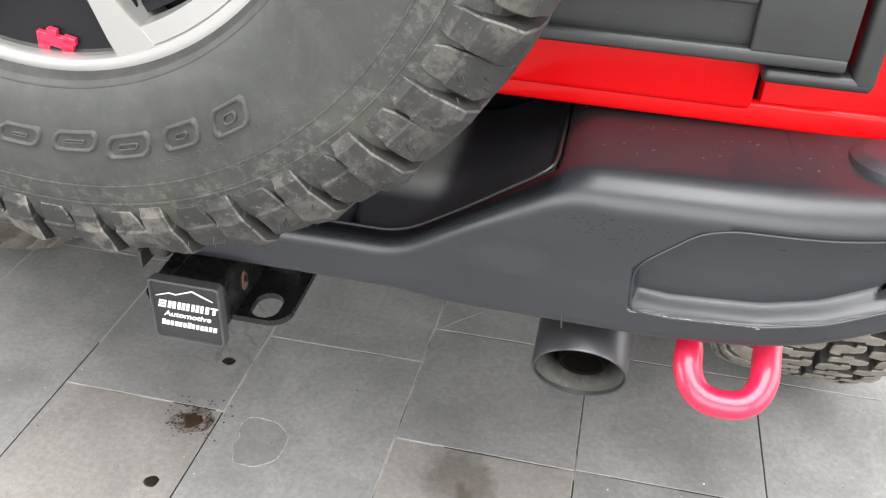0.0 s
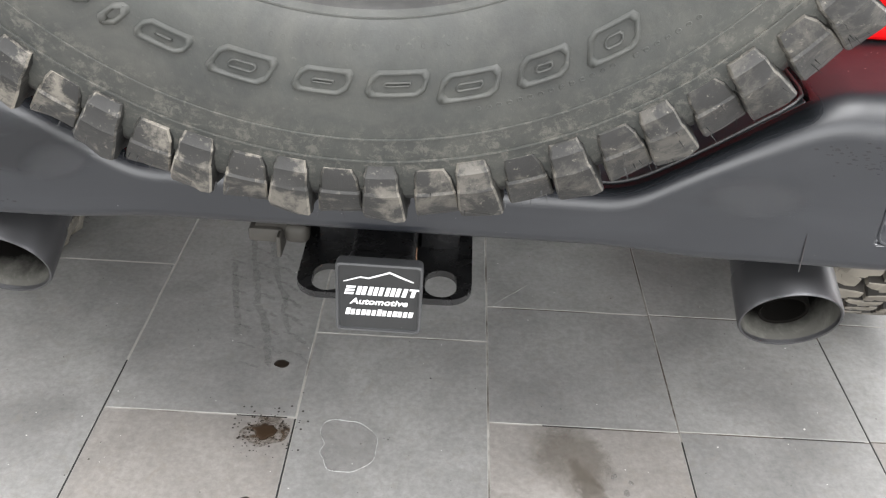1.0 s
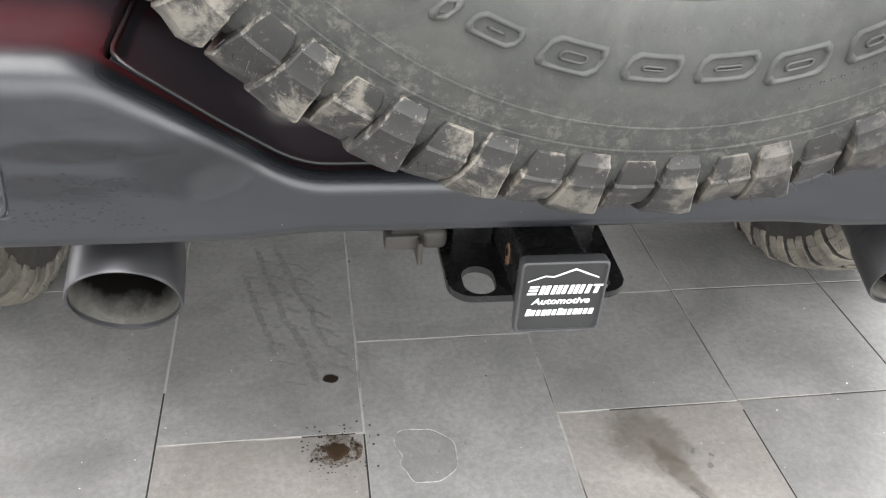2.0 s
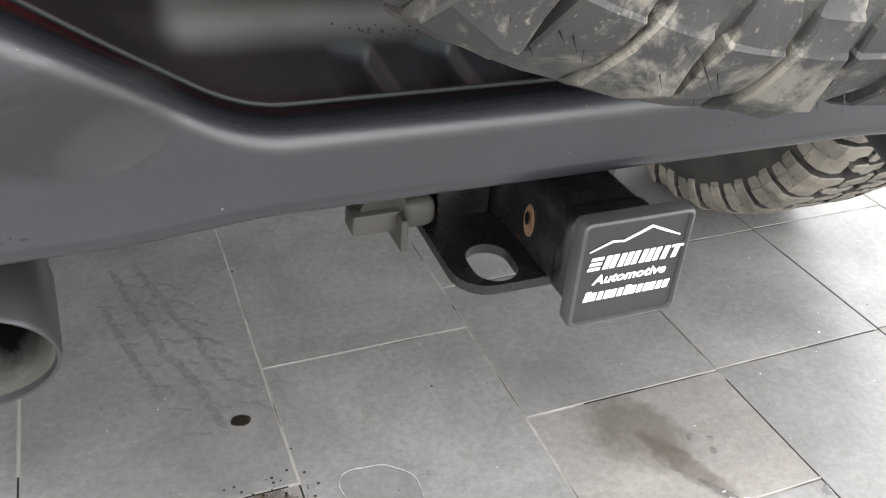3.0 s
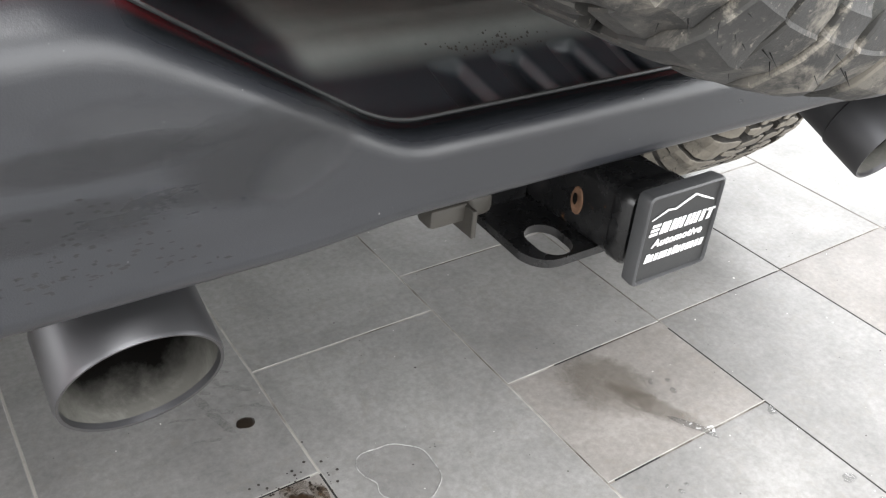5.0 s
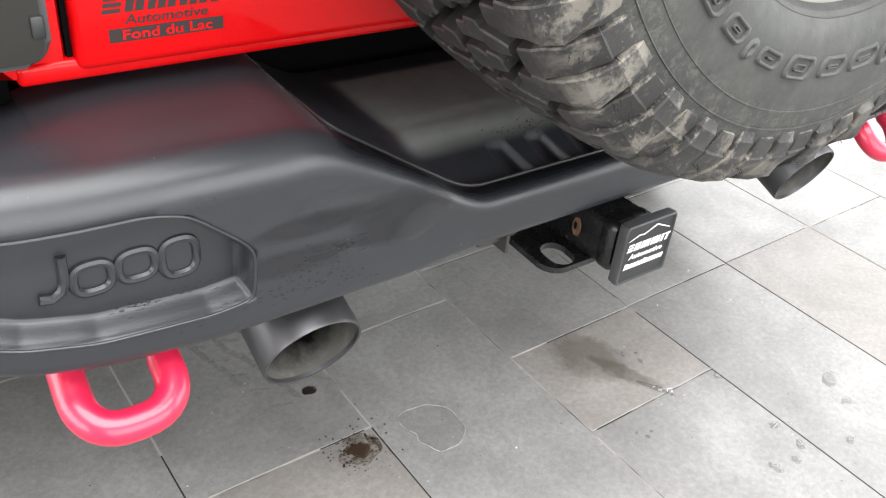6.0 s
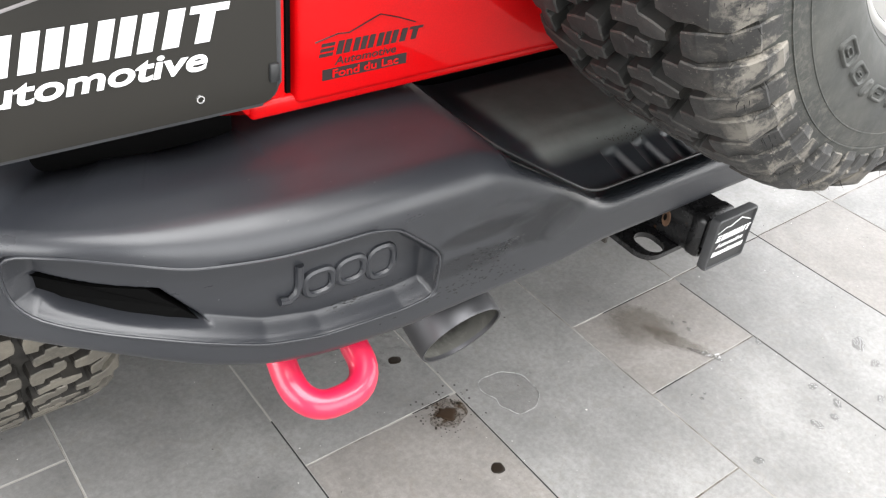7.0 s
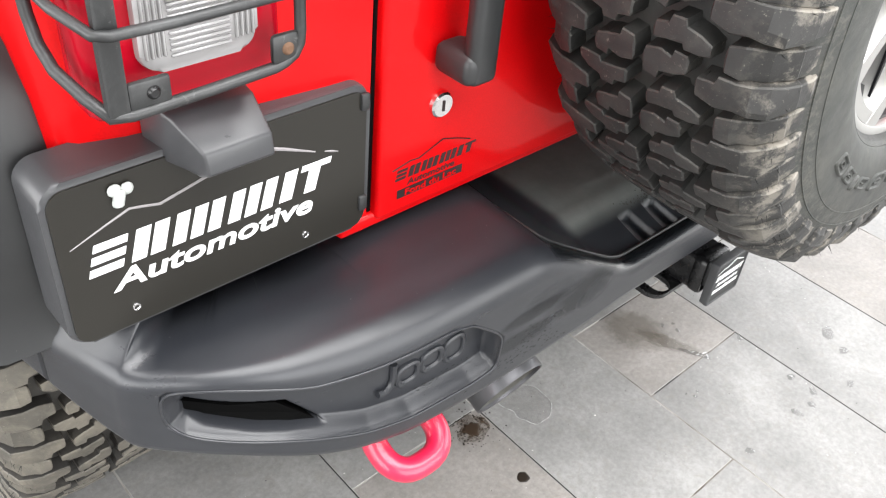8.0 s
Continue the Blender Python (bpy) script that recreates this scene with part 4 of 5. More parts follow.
# the blocks of one pitch, 70 mm long: a long and a short one on the shoulder, and two of the middle
LONG_BLOCK = ((0.056, 0.007, 0.016, 0.022, 0.0150, 0.0155, 0.0150), (0.0585, 0.004, 0.014, 0.025, 0.0155, 0.0160, 0.0155), (0.074, 0.000, 0.015, 0.027, 0.0155, 0.0160, 0.0158), (0.0765, 0.000, 0.016, 0.034, 0.0155, 0.0160, 0.0158),
              (0.090, 0.002, 0.017, 0.034, 0.0135, 0.0150, 0.0150), (0.100, 0.000, 0.012, 0.034, 0.0150, 0.0165, 0.0140), (0.109, 0.000, 0.010, 0.034, 0.0165, 0.0170, 0.0115),
              (0.117, 0.001, 0.015, 0.033, 0.0120, 0.0130, 0.0105), (0.128, 0.002, 0.016, 0.032, 0.0092, 0.0098, 0.0090), (0.1300, 0.003, 0.016, 0.031, 0.0080, 0.0084, 0.0078),
              (0.1425, 0.003, 0.016, 0.031, 0.0056, 0.0058, 0.0056), (0.1445, 0.004, 0.016, 0.030, 0.0038, 0.0038, 0.0038), (0.1510, 0.005, 0.016, 0.029, 0.0022, 0.0022, 0.0022))
SHORT_BLOCK = ((0.076, 0.039, 0.048, 0.058, 0.0145, 0.0150, 0.0145), (0.079, 0.035, 0.049, 0.063, 0.0148, 0.0152, 0.0148), (0.090, 0.032, 0.050, 0.066, 0.0125, 0.0135, 0.0135),
               (0.096, 0.032, 0.051, 0.066, 0.0085, 0.0105, 0.0110), (0.106, 0.032, 0.053, 0.066, 0.0065, 0.0085, 0.0100), (0.114, 0.032, 0.050, 0.066, 0.0062, 0.0074, 0.0085),
               (0.126, 0.032, 0.050, 0.065, 0.0056, 0.0062, 0.0062), (0.1275, 0.033, 0.050, 0.064, 0.0044, 0.0048, 0.0046), (0.1380, 0.034, 0.050, 0.064, 0.0034, 0.0036, 0.0034),
               (0.1470, 0.038, 0.050, 0.062, 0.0020, 0.0020, 0.0020))
MIDDLE_BLOCK = ((0.003, 0.010, 0.018, 0.024, 0.016, 0.0165, 0.016), (0.006, 0.002, 0.016, 0.030, 0.016, 0.0168, 0.016), (0.019, 0.000, 0.018, 0.034, 0.016, 0.0165, 0.016), (0.021, 0.008, 0.020, 0.034, 0.016, 0.0165, 0.016),
                (0.032, 0.011, 0.024, 0.031, 0.016, 0.0168, 0.016), (0.034, 0.011, 0.024, 0.038, 0.016, 0.0168, 0.016), (0.046, 0.016, 0.026, 0.037, 0.0155, 0.016, 0.0155), (0.049, 0.020, 0.026, 0.032, 0.0155, 0.016, 0.0155))
HOOKED_BLOCK = ((0.010, 0.044, 0.050, 0.056, 0.0155, 0.016, 0.0155), (0.013, 0.041, 0.052, 0.060, 0.016, 0.0165, 0.016), (0.025, 0.044, 0.054, 0.063, 0.016, 0.0168, 0.016), (0.027, 0.044, 0.058, 0.070, 0.016, 0.0168, 0.016),
                (0.040, 0.046, 0.058, 0.071, 0.016, 0.0165, 0.016), (0.042, 0.041, 0.056, 0.065, 0.016, 0.0165, 0.016), (0.055, 0.041, 0.052, 0.062, 0.0155, 0.016, 0.0155), (0.066, 0.043, 0.050, 0.056, 0.0150, 0.0155, 0.0150))


def build_tyre_mesh(name, mats):
    rnd = random.Random(4)
    verts, faces = [], []
    seg = 120
    prof = [(-w, r) for w, r in reversed(HALF[1:])] + HALF
    fine = []
    ends = [prof[0]] + prof + [prof[-1]]
    for a, b, d, e in zip(ends, ends[1:], ends[2:], ends[3:]):
        for k in range(4):
            t = k / 4
            fine.append(tuple(0.5 * (2 * b[i] + (d[i] - a[i]) * t + (2 * a[i] - 5 * b[i] + 4 * d[i] - e[i]) * t * t + (3 * b[i] - a[i] - 3 * d[i] + e[i]) * t ** 3) for i in (0, 1)))
    fine.append(prof[-1])
    for k in range(seg):
        t = 2 * math.pi * k / seg
        verts += [(r * math.cos(t), w, r * math.sin(t)) for w, r in fine]
    m = len(fine)
    for k in range(seg):
        for i in range(m - 1):
            a, b = k * m + i, ((k + 1) % seg) * m + i
            faces.append((a, a + 1, b + 1, b))
    # casing between the lugs takes the painted groove shade too
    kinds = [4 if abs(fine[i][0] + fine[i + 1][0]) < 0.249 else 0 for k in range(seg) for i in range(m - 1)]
    pitches = 36
    step = 2 * math.pi / pitches
    for p in range(pitches):
        for side in (1, -1):
            start = p * step + (0.0 if side > 0 else step * 0.55)
            for rows in (LONG_BLOCK, SHORT_BLOCK, MIDDLE_BLOCK, HOOKED_BLOCK):
                jig = (rnd.uniform(-0.003, 0.003), rnd.uniform(-0.0012, 0.0012))
                worn = [(q, lo, mid + rnd.uniform(-0.002, 0.002), hi, *(h + (rnd.uniform(-0.0012, 0.0010) if 0.095 < q < 0.122 else 0.0) for h in hs)) for q, lo, mid, hi, *hs in rows]
                add_block(verts, faces, kinds, side, start, worn, side < 0, jig)
    lugs = len(faces)
    # moulding hairs
    for k in range(1100):
        side = rnd.choice((1, -1))
        th, s = rnd.uniform(0, 2 * math.pi), side * rnd.choice((rnd.uniform(0.02, 0.07), rnd.uniform(0.10, 0.130), rnd.uniform(0.112, 0.137)))
        h0 = 0.014 if abs(s) < 0.129 else 0.008
        a = Vector(tyre_point(s, th, h0 - 0.004))
        b = Vector(tyre_point(s + rnd.uniform(-0.003, 0.003), th + rnd.uniform(-0.008, 0.008), h0 + rnd.uniform(0.003, 0.0075)))
        d = (b - a).normalized()
        u = d.orthogonal().normalized() * 0.0005
        v = d.cross(u)
        i = len(verts)
        verts += [a + u, a - u * 0.5 + v * 0.87, a - u * 0.5 - v * 0.87, b]
        faces += [(i, i + 1, i + 3), (i + 1, i + 2, i + 3), (i + 2, i, i + 3)]
    me = bpy.data.meshes.new(name)
    me.from_pydata([tuple(v) for v in verts], [], faces)
    for m in mats:
        me.materials.append(m)
    me.polygons.foreach_set("material_index", kinds + [1] * (len(faces) - lugs))
    me.polygons.foreach_set("use_smooth", [True] * len(faces))
    me.update()
    me.set_sharp_from_angle(angle=radians(17))
    return me


SPARE = pose(-0.003, -0.051, 1.057)
rim = part("spare_wheel", lathe([(0.2420, -0.050), (0.2425, -0.100), (0.2433, -0.1050), (0.2450, -0.1080), (0.2500, -0.1098), (0.2545, -0.1090), (0.2560, -0.102), (0.245, -0.09), (0.240, 0.0), (0.240, 0.1)], 120), SILVER, car, "spare wheel on the tailgate")
rim.matrix_basis = SPARE
spare_tyre_mesh = build_tyre_mesh("tyre", (RUBBER, HAIR, RUBBER_EDGE, RUBBER_LUG, RUBBER_GROOVE_SHADE))
tyre = new("tyre", spare_tyre_mesh)
tyre.parent = rim
tagged(tyre, "black mud tyre with chunky dusty lugs")
part("wheel_disc", lathe([(0.0001, -0.066), (0.12, -0.070), (0.19, -0.060), (0.2405, -0.062), (0.2415, -0.035)], 80), BLACK_GLOSS, rim, "black painted wheel pockets")
part("hub_cap", lathe([(0.0001, -0.108), (0.024, -0.106), (0.030, -0.100), (0.032, -0.07)], 40), BLACK_GLOSS, rim)
part("hub", lathe([(0.031, -0.097), (0.068, -0.097), (0.076, -0.090), (0.08, -0.065)], 60), SILVER, rim)


def sector(name, t0, t1, r0, r1, y0, y1, mat, edge=0.006):
    """A flat piece of the wheel's face between two angles; y0 is its inner and y1 its outer edge."""
    bm = bmesh.new()
    n = 16
    grid = []
    for i in range(n + 1):
        t = radians(t0 + (t1 - t0) * i / n)
        grid.append([bm.verts.new((r * math.cos(t), y, r * math.sin(t))) for r, y in ((r0, y0 + edge * 3), (r0 + 0.002, y0), (r1 - 0.002, y1), (r1, y1 + edge * 3))])
    for a, b in zip(grid, grid[1:]):
        for k in range(3):
            bm.faces.new((a[k], a[k + 1], b[k + 1], b[k]))
    for row in (grid[0], grid[-1]):
        bm.faces.new(row)
    return part(name, bm, mat, rim)


def spoke(middle, side):
    """One arm of a forked spoke, from the hub out to the rim."""
    bm = bmesh.new()
    rows = []
    for k in range(13):
        f = k / 12
        r = 0.064 + 0.1810 * f
        t = radians(middle + side * (9 + 10.5 * f))
        flare = 0.5 * smoothstep(0.72, 1.0, f)
        w = 0.027 - 0.004 * math.sin(math.pi * f)
        c = Vector((r * math.cos(t), 0, r * math.sin(t)))
        n = Vector((-math.sin(t), 0, math.cos(t))) * side
        y = -0.098 - 0.008 * f
        lo, hi = -(1 + 0.5 * flare), 1 + 1.4 * flare
        rows.append([bm.verts.new(c + n * a * w / 2 + Vector((0, b, 0))) for a, b in ((lo - 0.12, y + 0.04), (lo, y + 0.003), (lo + 0.12, y), (hi - 0.12, y), (hi, y + 0.003), (hi + 0.12, y + 0.04))])
    for a, b in zip(rows, rows[1:]):
        for k in range(5):
            bm.faces.new((a[k], a[k + 1], b[k + 1], b[k]))
    return part("spoke", bm, SILVER, rim)


for k in range(5):
    middle = -91 + 72 * k
    spoke(middle, 1)
    spoke(middle, -1)
    sector("pocket_face", middle - 22, middle + 22, 0.075, 0.2435, -0.070, -0.096, BLACK_GLOSS, 0.001)
    sector("rim_web", middle + 17, middle + 55, 0.2255, 0.2450, -0.1046, -0.1056, SILVER)
    sector("window_step", middle + 22, middle + 50, 0.203, 0.2235, -0.080, -0.086, BLACK_GLOSS)
bm = bmesh.new()
for x, z, w, h in ((0, 0, 0.030, 0.010), (-0.010, -0.006, 0.010, 0.008), (0.010, -0.006, 0.010, 0.008), (-0.002, 0.007, 0.008, 0.006), (0.012, 0.004, 0.010, 0.006)):
    box(x - w / 2, x + w / 2, -0.0014, 0.003, z - h / 2, z + h / 2, 0.0004, 1, bm)
badge = part("red_mark", bm, HOOK, rim, "small plain red mark")
badge.matrix_basis = pose(0.2240 * math.cos(radians(-88.8)), -0.1060, 0.2240 * math.sin(radians(-88.8)), 8, 10, 0)
# the wheel's parts are drawn to a 510 mm rim; this one is 487 mm across
for ob in (rim, *rim.children):
    if ob not in (tyre, badge):
        ob.data.transform(Matrix.Translation((0, -0.008, 0)) @ Matrix.Diagonal((0.957, 1, 0.957, 1)))


def side_band(verts, faces, t0, t1, r0, r1, band, h, lean=0.0):
    """A raised outline on the outer side wall: a frame of given band width."""
    seg = 8
    def loop(o):
        a0, a1, q0, q1 = t0 + o / 0.29, t1 - o / 0.29, r0 + o, r1 - o
        cut = min(0.3 * (q1 - q0), 0.0038)
        ca = cut / 0.29
        pts = []
        for k in range(seg):
            pts.append((a0 + ca + (a1 - a0 - 2 * ca) * k / (seg - 1), q0))
        pts += [(a1, q0 + cut), (a1, q1 - cut)]
        for k in range(seg):
            pts.append((a1 - ca - (a1 - a0 - 2 * ca) * k / (seg - 1), q1))
        pts += [(a0, q1 - cut), (a0, q0 + cut)]
        return pts
    def at(t, r, lift):
        w = np.interp(-r, [-p[1] for p in HALF], [p[0] for p in HALF])
        t = t + lean * (r - 0.2935)
        return (r * math.cos(t), -(w + lift), r * math.sin(t))
    outer, inner = loop(0.0), loop(band)
    n = len(outer)
    b = len(verts)
    e = band * 0.25
    o2, i2 = loop(e), loop(band - e)
    for pts, lift in ((outer, -0.0005), (o2, h), (i2, h), (inner, -0.0005)):
        verts += [at(t, r, lift) for t, r in pts]
    for k in range(n):
        j = (k + 1) % n
        for q in range(3):
            faces.append((b + q * n + k, b + q * n + j, b + (q + 1) * n + j, b + (q + 1) * n + k))


rad = radians
LETTERS = ((57.2, 6.8, 0.2855, 0.3085), (66.0, 6.6, 0.2855, 0.3060), (75.3, 7.8, 0.2855, 0.3060), (84.6, 7.8, 0.2810, 0.2995), (94.0, 7.2, 0.2810, 0.2995), (104.0, 7.8, 0.2805, 0.3020), (113.8, 6.6, 0.2840, 0.3000), (119.8, 2.4, 0.2840, 0.3040), (126, 6.6, 0.2820, 0.3010), (134.5, 7.2, 0.2820, 0.3040))
for turn in (0, 180):
    for a, w, r0, r1 in LETTERS:
        verts, faces = [], []
        a = turn - a
        side_band(verts, faces, rad(a - w / 2), rad(a + w / 2), r0, r1, 0.0042, 0.0027, -1.4)
        if w > 5:
            side_band(verts, faces, rad(a - w / 2 + 2.1), rad(a + w / 2 - 2.1), r0 + 0.0072, r1 - 0.0072, 0.0020, 0.0024, -1.4)
        mesh_object("raised_outline", verts, faces, RUBBER, tyre)
# raised lines round the side wall
for r, h in ((0.3475, 0.0016), (0.3300, 0.0008), (0.2520, 0.0012)):
    w = float(np.interp(-r, [-p[1] for p in HALF], [p[0] for p in HALF]))
    part("side_wall_line", lathe([(r + 0.0012, -w + 0.001), (r + 0.0005, -w - h), (r - 0.0005, -w - h), (r - 0.0012, -w + 0.001)], 160), RUBBER, tyre)
verts, faces = [], []
for start, count, step, r0, r1 in ((-101, 9, 1.6, 0.2655, 0.2695), (-84, 5, 1.7, 0.2655, 0.2695), (-75, 14, 1.25, 0.3105, 0.3140), (-56, 7, 1.3, 0.3105, 0.3140)):
    for k in range(count):
        a = start + k * step
        side_band(verts, faces, rad(a - 0.38), rad(a + 0.38), r0, r1, 0.0012, 0.0007)
tagged(mesh_object("raised_marking", verts, faces, RUBBER, tyre, "fine raised bars on the side wall"), kind="stuff")

road_tyre_mesh = {1: build_tyre_mesh("road_tyre", (RUBBER_ROAD, HAIR, RUBBER_ROAD_TOP, RUBBER_ROAD_TOP, RUBBER_ROAD)),
                  -1: build_tyre_mesh("road_tyre", (RUBBER_ROAD, HAIR, RUBBER_ROAD_SHADED, RUBBER_ROAD_SHADED, RUBBER_ROAD))}
for s in (1, -1):
    hub = part("wheel", lathe([(0.0001, -0.03), (0.12, -0.035), (0.20, -0.08), (0.236, -0.100), (0.245, -0.107), (0.246, -0.098), (0.236, -0.05), (0.236, 0.1)], 64), SILVER, car, "rear road wheel")
    hub.matrix_basis = pose(s * 0.802, 0.785, 0.404 + s * 0.802 * math.sin(LEAN), 0, 0, 90 * s)
    t = new("tyre", road_tyre_mesh[s])
    t.parent = hub
    tagged(t, "mud tyre with pale dried dirt on its lugs" if s > 0 else "mud tyre with its dried dirt painted darker for shade")
part("axle", sweep([(-0.68, 0.785, 0.40), (-0.1, 0.785, 0.41), (0.1, 0.785, 0.41), (0.68, 0.785, 0.40)], 0.045, 16), UNDER, car, "dark rear axle")


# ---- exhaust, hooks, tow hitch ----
# wall blackens with depth, shade inside the pipe painted over its sooty grey
SOOTY_SHADE = worn_metal("sooty_shaded_pipe_wall", (0.085, 0.083, 0.074), 0.6, 0.0, 0.3)
kx = Nodes(SOOTY_SHADE)
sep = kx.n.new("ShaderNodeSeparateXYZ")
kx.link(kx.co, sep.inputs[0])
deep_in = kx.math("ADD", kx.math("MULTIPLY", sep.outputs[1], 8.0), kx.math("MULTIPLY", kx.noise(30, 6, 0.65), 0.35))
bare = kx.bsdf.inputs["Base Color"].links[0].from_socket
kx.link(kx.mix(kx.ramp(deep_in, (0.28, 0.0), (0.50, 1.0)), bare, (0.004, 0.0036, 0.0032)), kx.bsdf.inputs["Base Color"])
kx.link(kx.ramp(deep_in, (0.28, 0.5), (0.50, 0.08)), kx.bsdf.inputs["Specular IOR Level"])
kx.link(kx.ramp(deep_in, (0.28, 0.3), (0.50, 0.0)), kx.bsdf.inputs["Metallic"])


def build_exhaust(s):
    deep = 0.075 if s > 0 else 0.125
    pipe = part("exhaust_tip", lathe([(0.0500, 0.004), (0.0505, -0.0005), (0.0525, -0.001), (0.0537, 0.002), (0.0532, 0.055), (0.0512, 0.057), (0.0507, 0.20)], 64), EXHAUST, car, "dark steel exhaust tip")
    pipe.matrix_basis = pose(0.435 if s > 0 else -0.399, 0.030 if s > 0 else 0.025, 0.436 if s > 0 else 0.446, 22, 0, 0)
    part("inner_wall", lathe([(0.0480, 0.060), (0.0486, 0.042), (0.0492, 0.026), (0.0500, 0.004)], 48), SOOTY_SHADE, pipe, "sooty grey inner wall with painted depth shade")
    # black end stands in for the shade deep in the pipe
    part("inner_end", lathe([(0.0001, deep), (0.0455, deep - 0.001), (0.0479, 0.0602)], 40), SOOT_SHADE, pipe)
    if s > 0:
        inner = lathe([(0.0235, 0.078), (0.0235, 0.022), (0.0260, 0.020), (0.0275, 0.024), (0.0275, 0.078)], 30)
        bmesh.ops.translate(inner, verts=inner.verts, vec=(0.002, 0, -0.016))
        part("inner_pipe", inner, SOOT_SHADE, pipe)


build_exhaust(1)
build_exhaust(-1)


def build_hook(s):
    """A bent bar with open, squared ends, sloping down and out from under the bumper."""
    cx, w, low = s * 0.583, 0.0395, 0.463 if s > 0 else 0.475
    path = [(-w, 0.030, 0.4950)]
    for k in range(17):
        t = math.pi + math.pi * k / 16
        c, q = math.cos(t), -math.sin(t)
        path.append((w * math.copysign(abs(c) ** 0.75, c), 0.020 - 0.031 * q, 0.490 + (low - 0.490) * q))
    path += [(w, 0.030, 0.4950)]
    short, long = (0.036, 0.4985), (0.050, 0.5160)
    path.insert(0, (-w, *(short if s > 0 else long)))
    path.append((w, *(long if s > 0 else short)))
    hook = part("tow_hook", sweep([(cx + x, y, z) for x, y, z in path], [0.0142] + [0.0150] * (len(path) - 2) + [0.0142], 18), HOOK, car, "glossy red tow hook")
    for x in (cx - w, cx + w):
        part("hook_mount", sweep([(x, 0.034, 0.498), (x, 0.08, 0.535), (x, 0.14, 0.57)], 0.009, 12), UNDER, hook)
    return hook


build_hook(1)
build_hook(-1)

receiver = bmesh.new()
zc = 0.475
outer = rounded(-0.0318, 0.0318, zc - 0.0318, zc + 0.0318, 0.008, 4)
inner = rounded(-0.0255, 0.0255, zc - 0.0255, zc + 0.0255, 0.004, 4)
loops = []
for pts, y in ((inner, 0.1), (inner, -0.012), (outer, -0.012), (outer, 0.25)):
    loops.append([receiver.verts.new((x + 0.003, y, z)) for x, z in pts])
for a, b in zip(loops, loops[1:]):
    for k in range(len(a)):
        receiver.faces.new((a[k], a[(k + 1) % len(a)], b[(k + 1) % len(b)], b[k]))
hitch = part("tow_hitch", receiver, STEEL, car, "black steel tow hitch receiver")
collar = bmesh.new()
loops = []
for d, y in ((0.0, 0.006), (0.0018, 0.003), (0.0018, -0.010), (-0.001, -0.0145), (-0.004, -0.0145)):
    loops.append([collar.verts.new((x + 0.003, y, z)) for x, z in rounded(-0.032 - d, 0.032 + d, zc - 0.032 - d, zc + 0.032 + d, 0.009 + d, 4)])
for a, b in zip(loops, loops[1:]):
    for k in range(len(a)):
        collar.faces.new((a[k], a[(k + 1) % len(a)], b[(k + 1) % len(b)], b[k]))
part("hitch_collar", collar, STEEL, hitch)
for s in (-1, 1):
    o = part("pin_hole", lathe([(0.0001, 0.0), (0.0058, 0.0), (0.0062, -0.0006), (0.0105, -0.0009), (0.0115, 0.0002)], 24), RUST, hitch, "rusty pin hole")
    o.matrix_basis = pose(0.003 + s * 0.0323, 0.045, zc - 0.001, 0, 0, 90 * s) @ Matrix.Diagonal((0.62, 1, 1.15, 1))
    # black disc painted for the shade inside the hole
    o = part("hole_dark", lathe([(0.0001, 0.0), (0.0055, 0.0)], 20), SOOT_SHADE, hitch)
    o.matrix_basis = pose(0.003 + s * 0.0338, 0.0462, zc + 0.0005, 0, 0, 90 * s) @ Matrix.Diagonal((0.5, 1, 1.0, 1))
part("hitch_beam", sweep([(-0.45, 0.215, 0.485), (0.45, 0.215, 0.485)], 0.03, 16), STEEL, hitch)


def loop_plate():
    """The flat chain plate with its two oval holes."""
    bm = bmesh.new()
    out = rounded(-0.093, 0.093, 0.017, 0.20, 0.026, 8)
    vo = [bm.verts.new((x, y, 0.0)) for x, y in out]
    eo = [bm.edges.new((vo[k], vo[(k + 1) % len(vo)])) for k in range(len(vo))]
    for s in (-1, 1):
        pts = [(s * 0.0600 + 0.0170 * math.cos(t), 0.043 + 0.0165 * math.sin(t) + math.copysign(0.006, math.sin(t))) for t in (2 * math.pi * (k + 0.5) / 24 for k in range(24))]
        vi = [bm.verts.new((x, y, 0.0)) for x, y in pts]
        eo += [bm.edges.new((vi[k], vi[(k + 1) % 24])) for k in range(24)]
    bmesh.ops.triangle_fill(bm, edges=eo, use_beauty=True)
    up = bmesh.ops.extrude_face_region(bm, geom=list(bm.faces))
    bmesh.ops.translate(bm, verts=[v for v in up["geom"] if isinstance(v, bmesh.types.BMVert)], vec=(0, 0, 0.008))
    o = part("chain_plate", bm, STEEL, hitch, "black steel safety chain plate")
    o.matrix_basis = pose(0.003, 0, 0.4345, 3, 0, 0)


loop_plate()
part("hitch_gusset", box(-0.075, -0.032, 0.105, 0.113, 0.444, 0.50, 0.002), STEEL, hitch)
part("hitch_gusset", box(0.038, 0.081, 0.105, 0.113, 0.444, 0.50, 0.002), STEEL, hitch)

# trailer plug
PLUG_DARK = plastic_material("dusty_black_plastic", (0.018, 0.016, 0.013), 0.6, 0.8)
plug = part("trailer_plug", box(-0.158, -0.082, 0.098, 0.16, 0.475, 0.501, 0.006, 2), PLUG_DARK, car, "dusty grey plastic trailer plug")
part("plug_flap", box(-0.150, -0.112, 0.082, 0.104, 0.456, 0.474, 0.004, 2), GREY_PLASTIC, plug)
part("plug_flap", box(-0.112, -0.084, 0.084, 0.106, 0.454, 0.478, 0.008, 3), GREY_PLASTIC, plug)
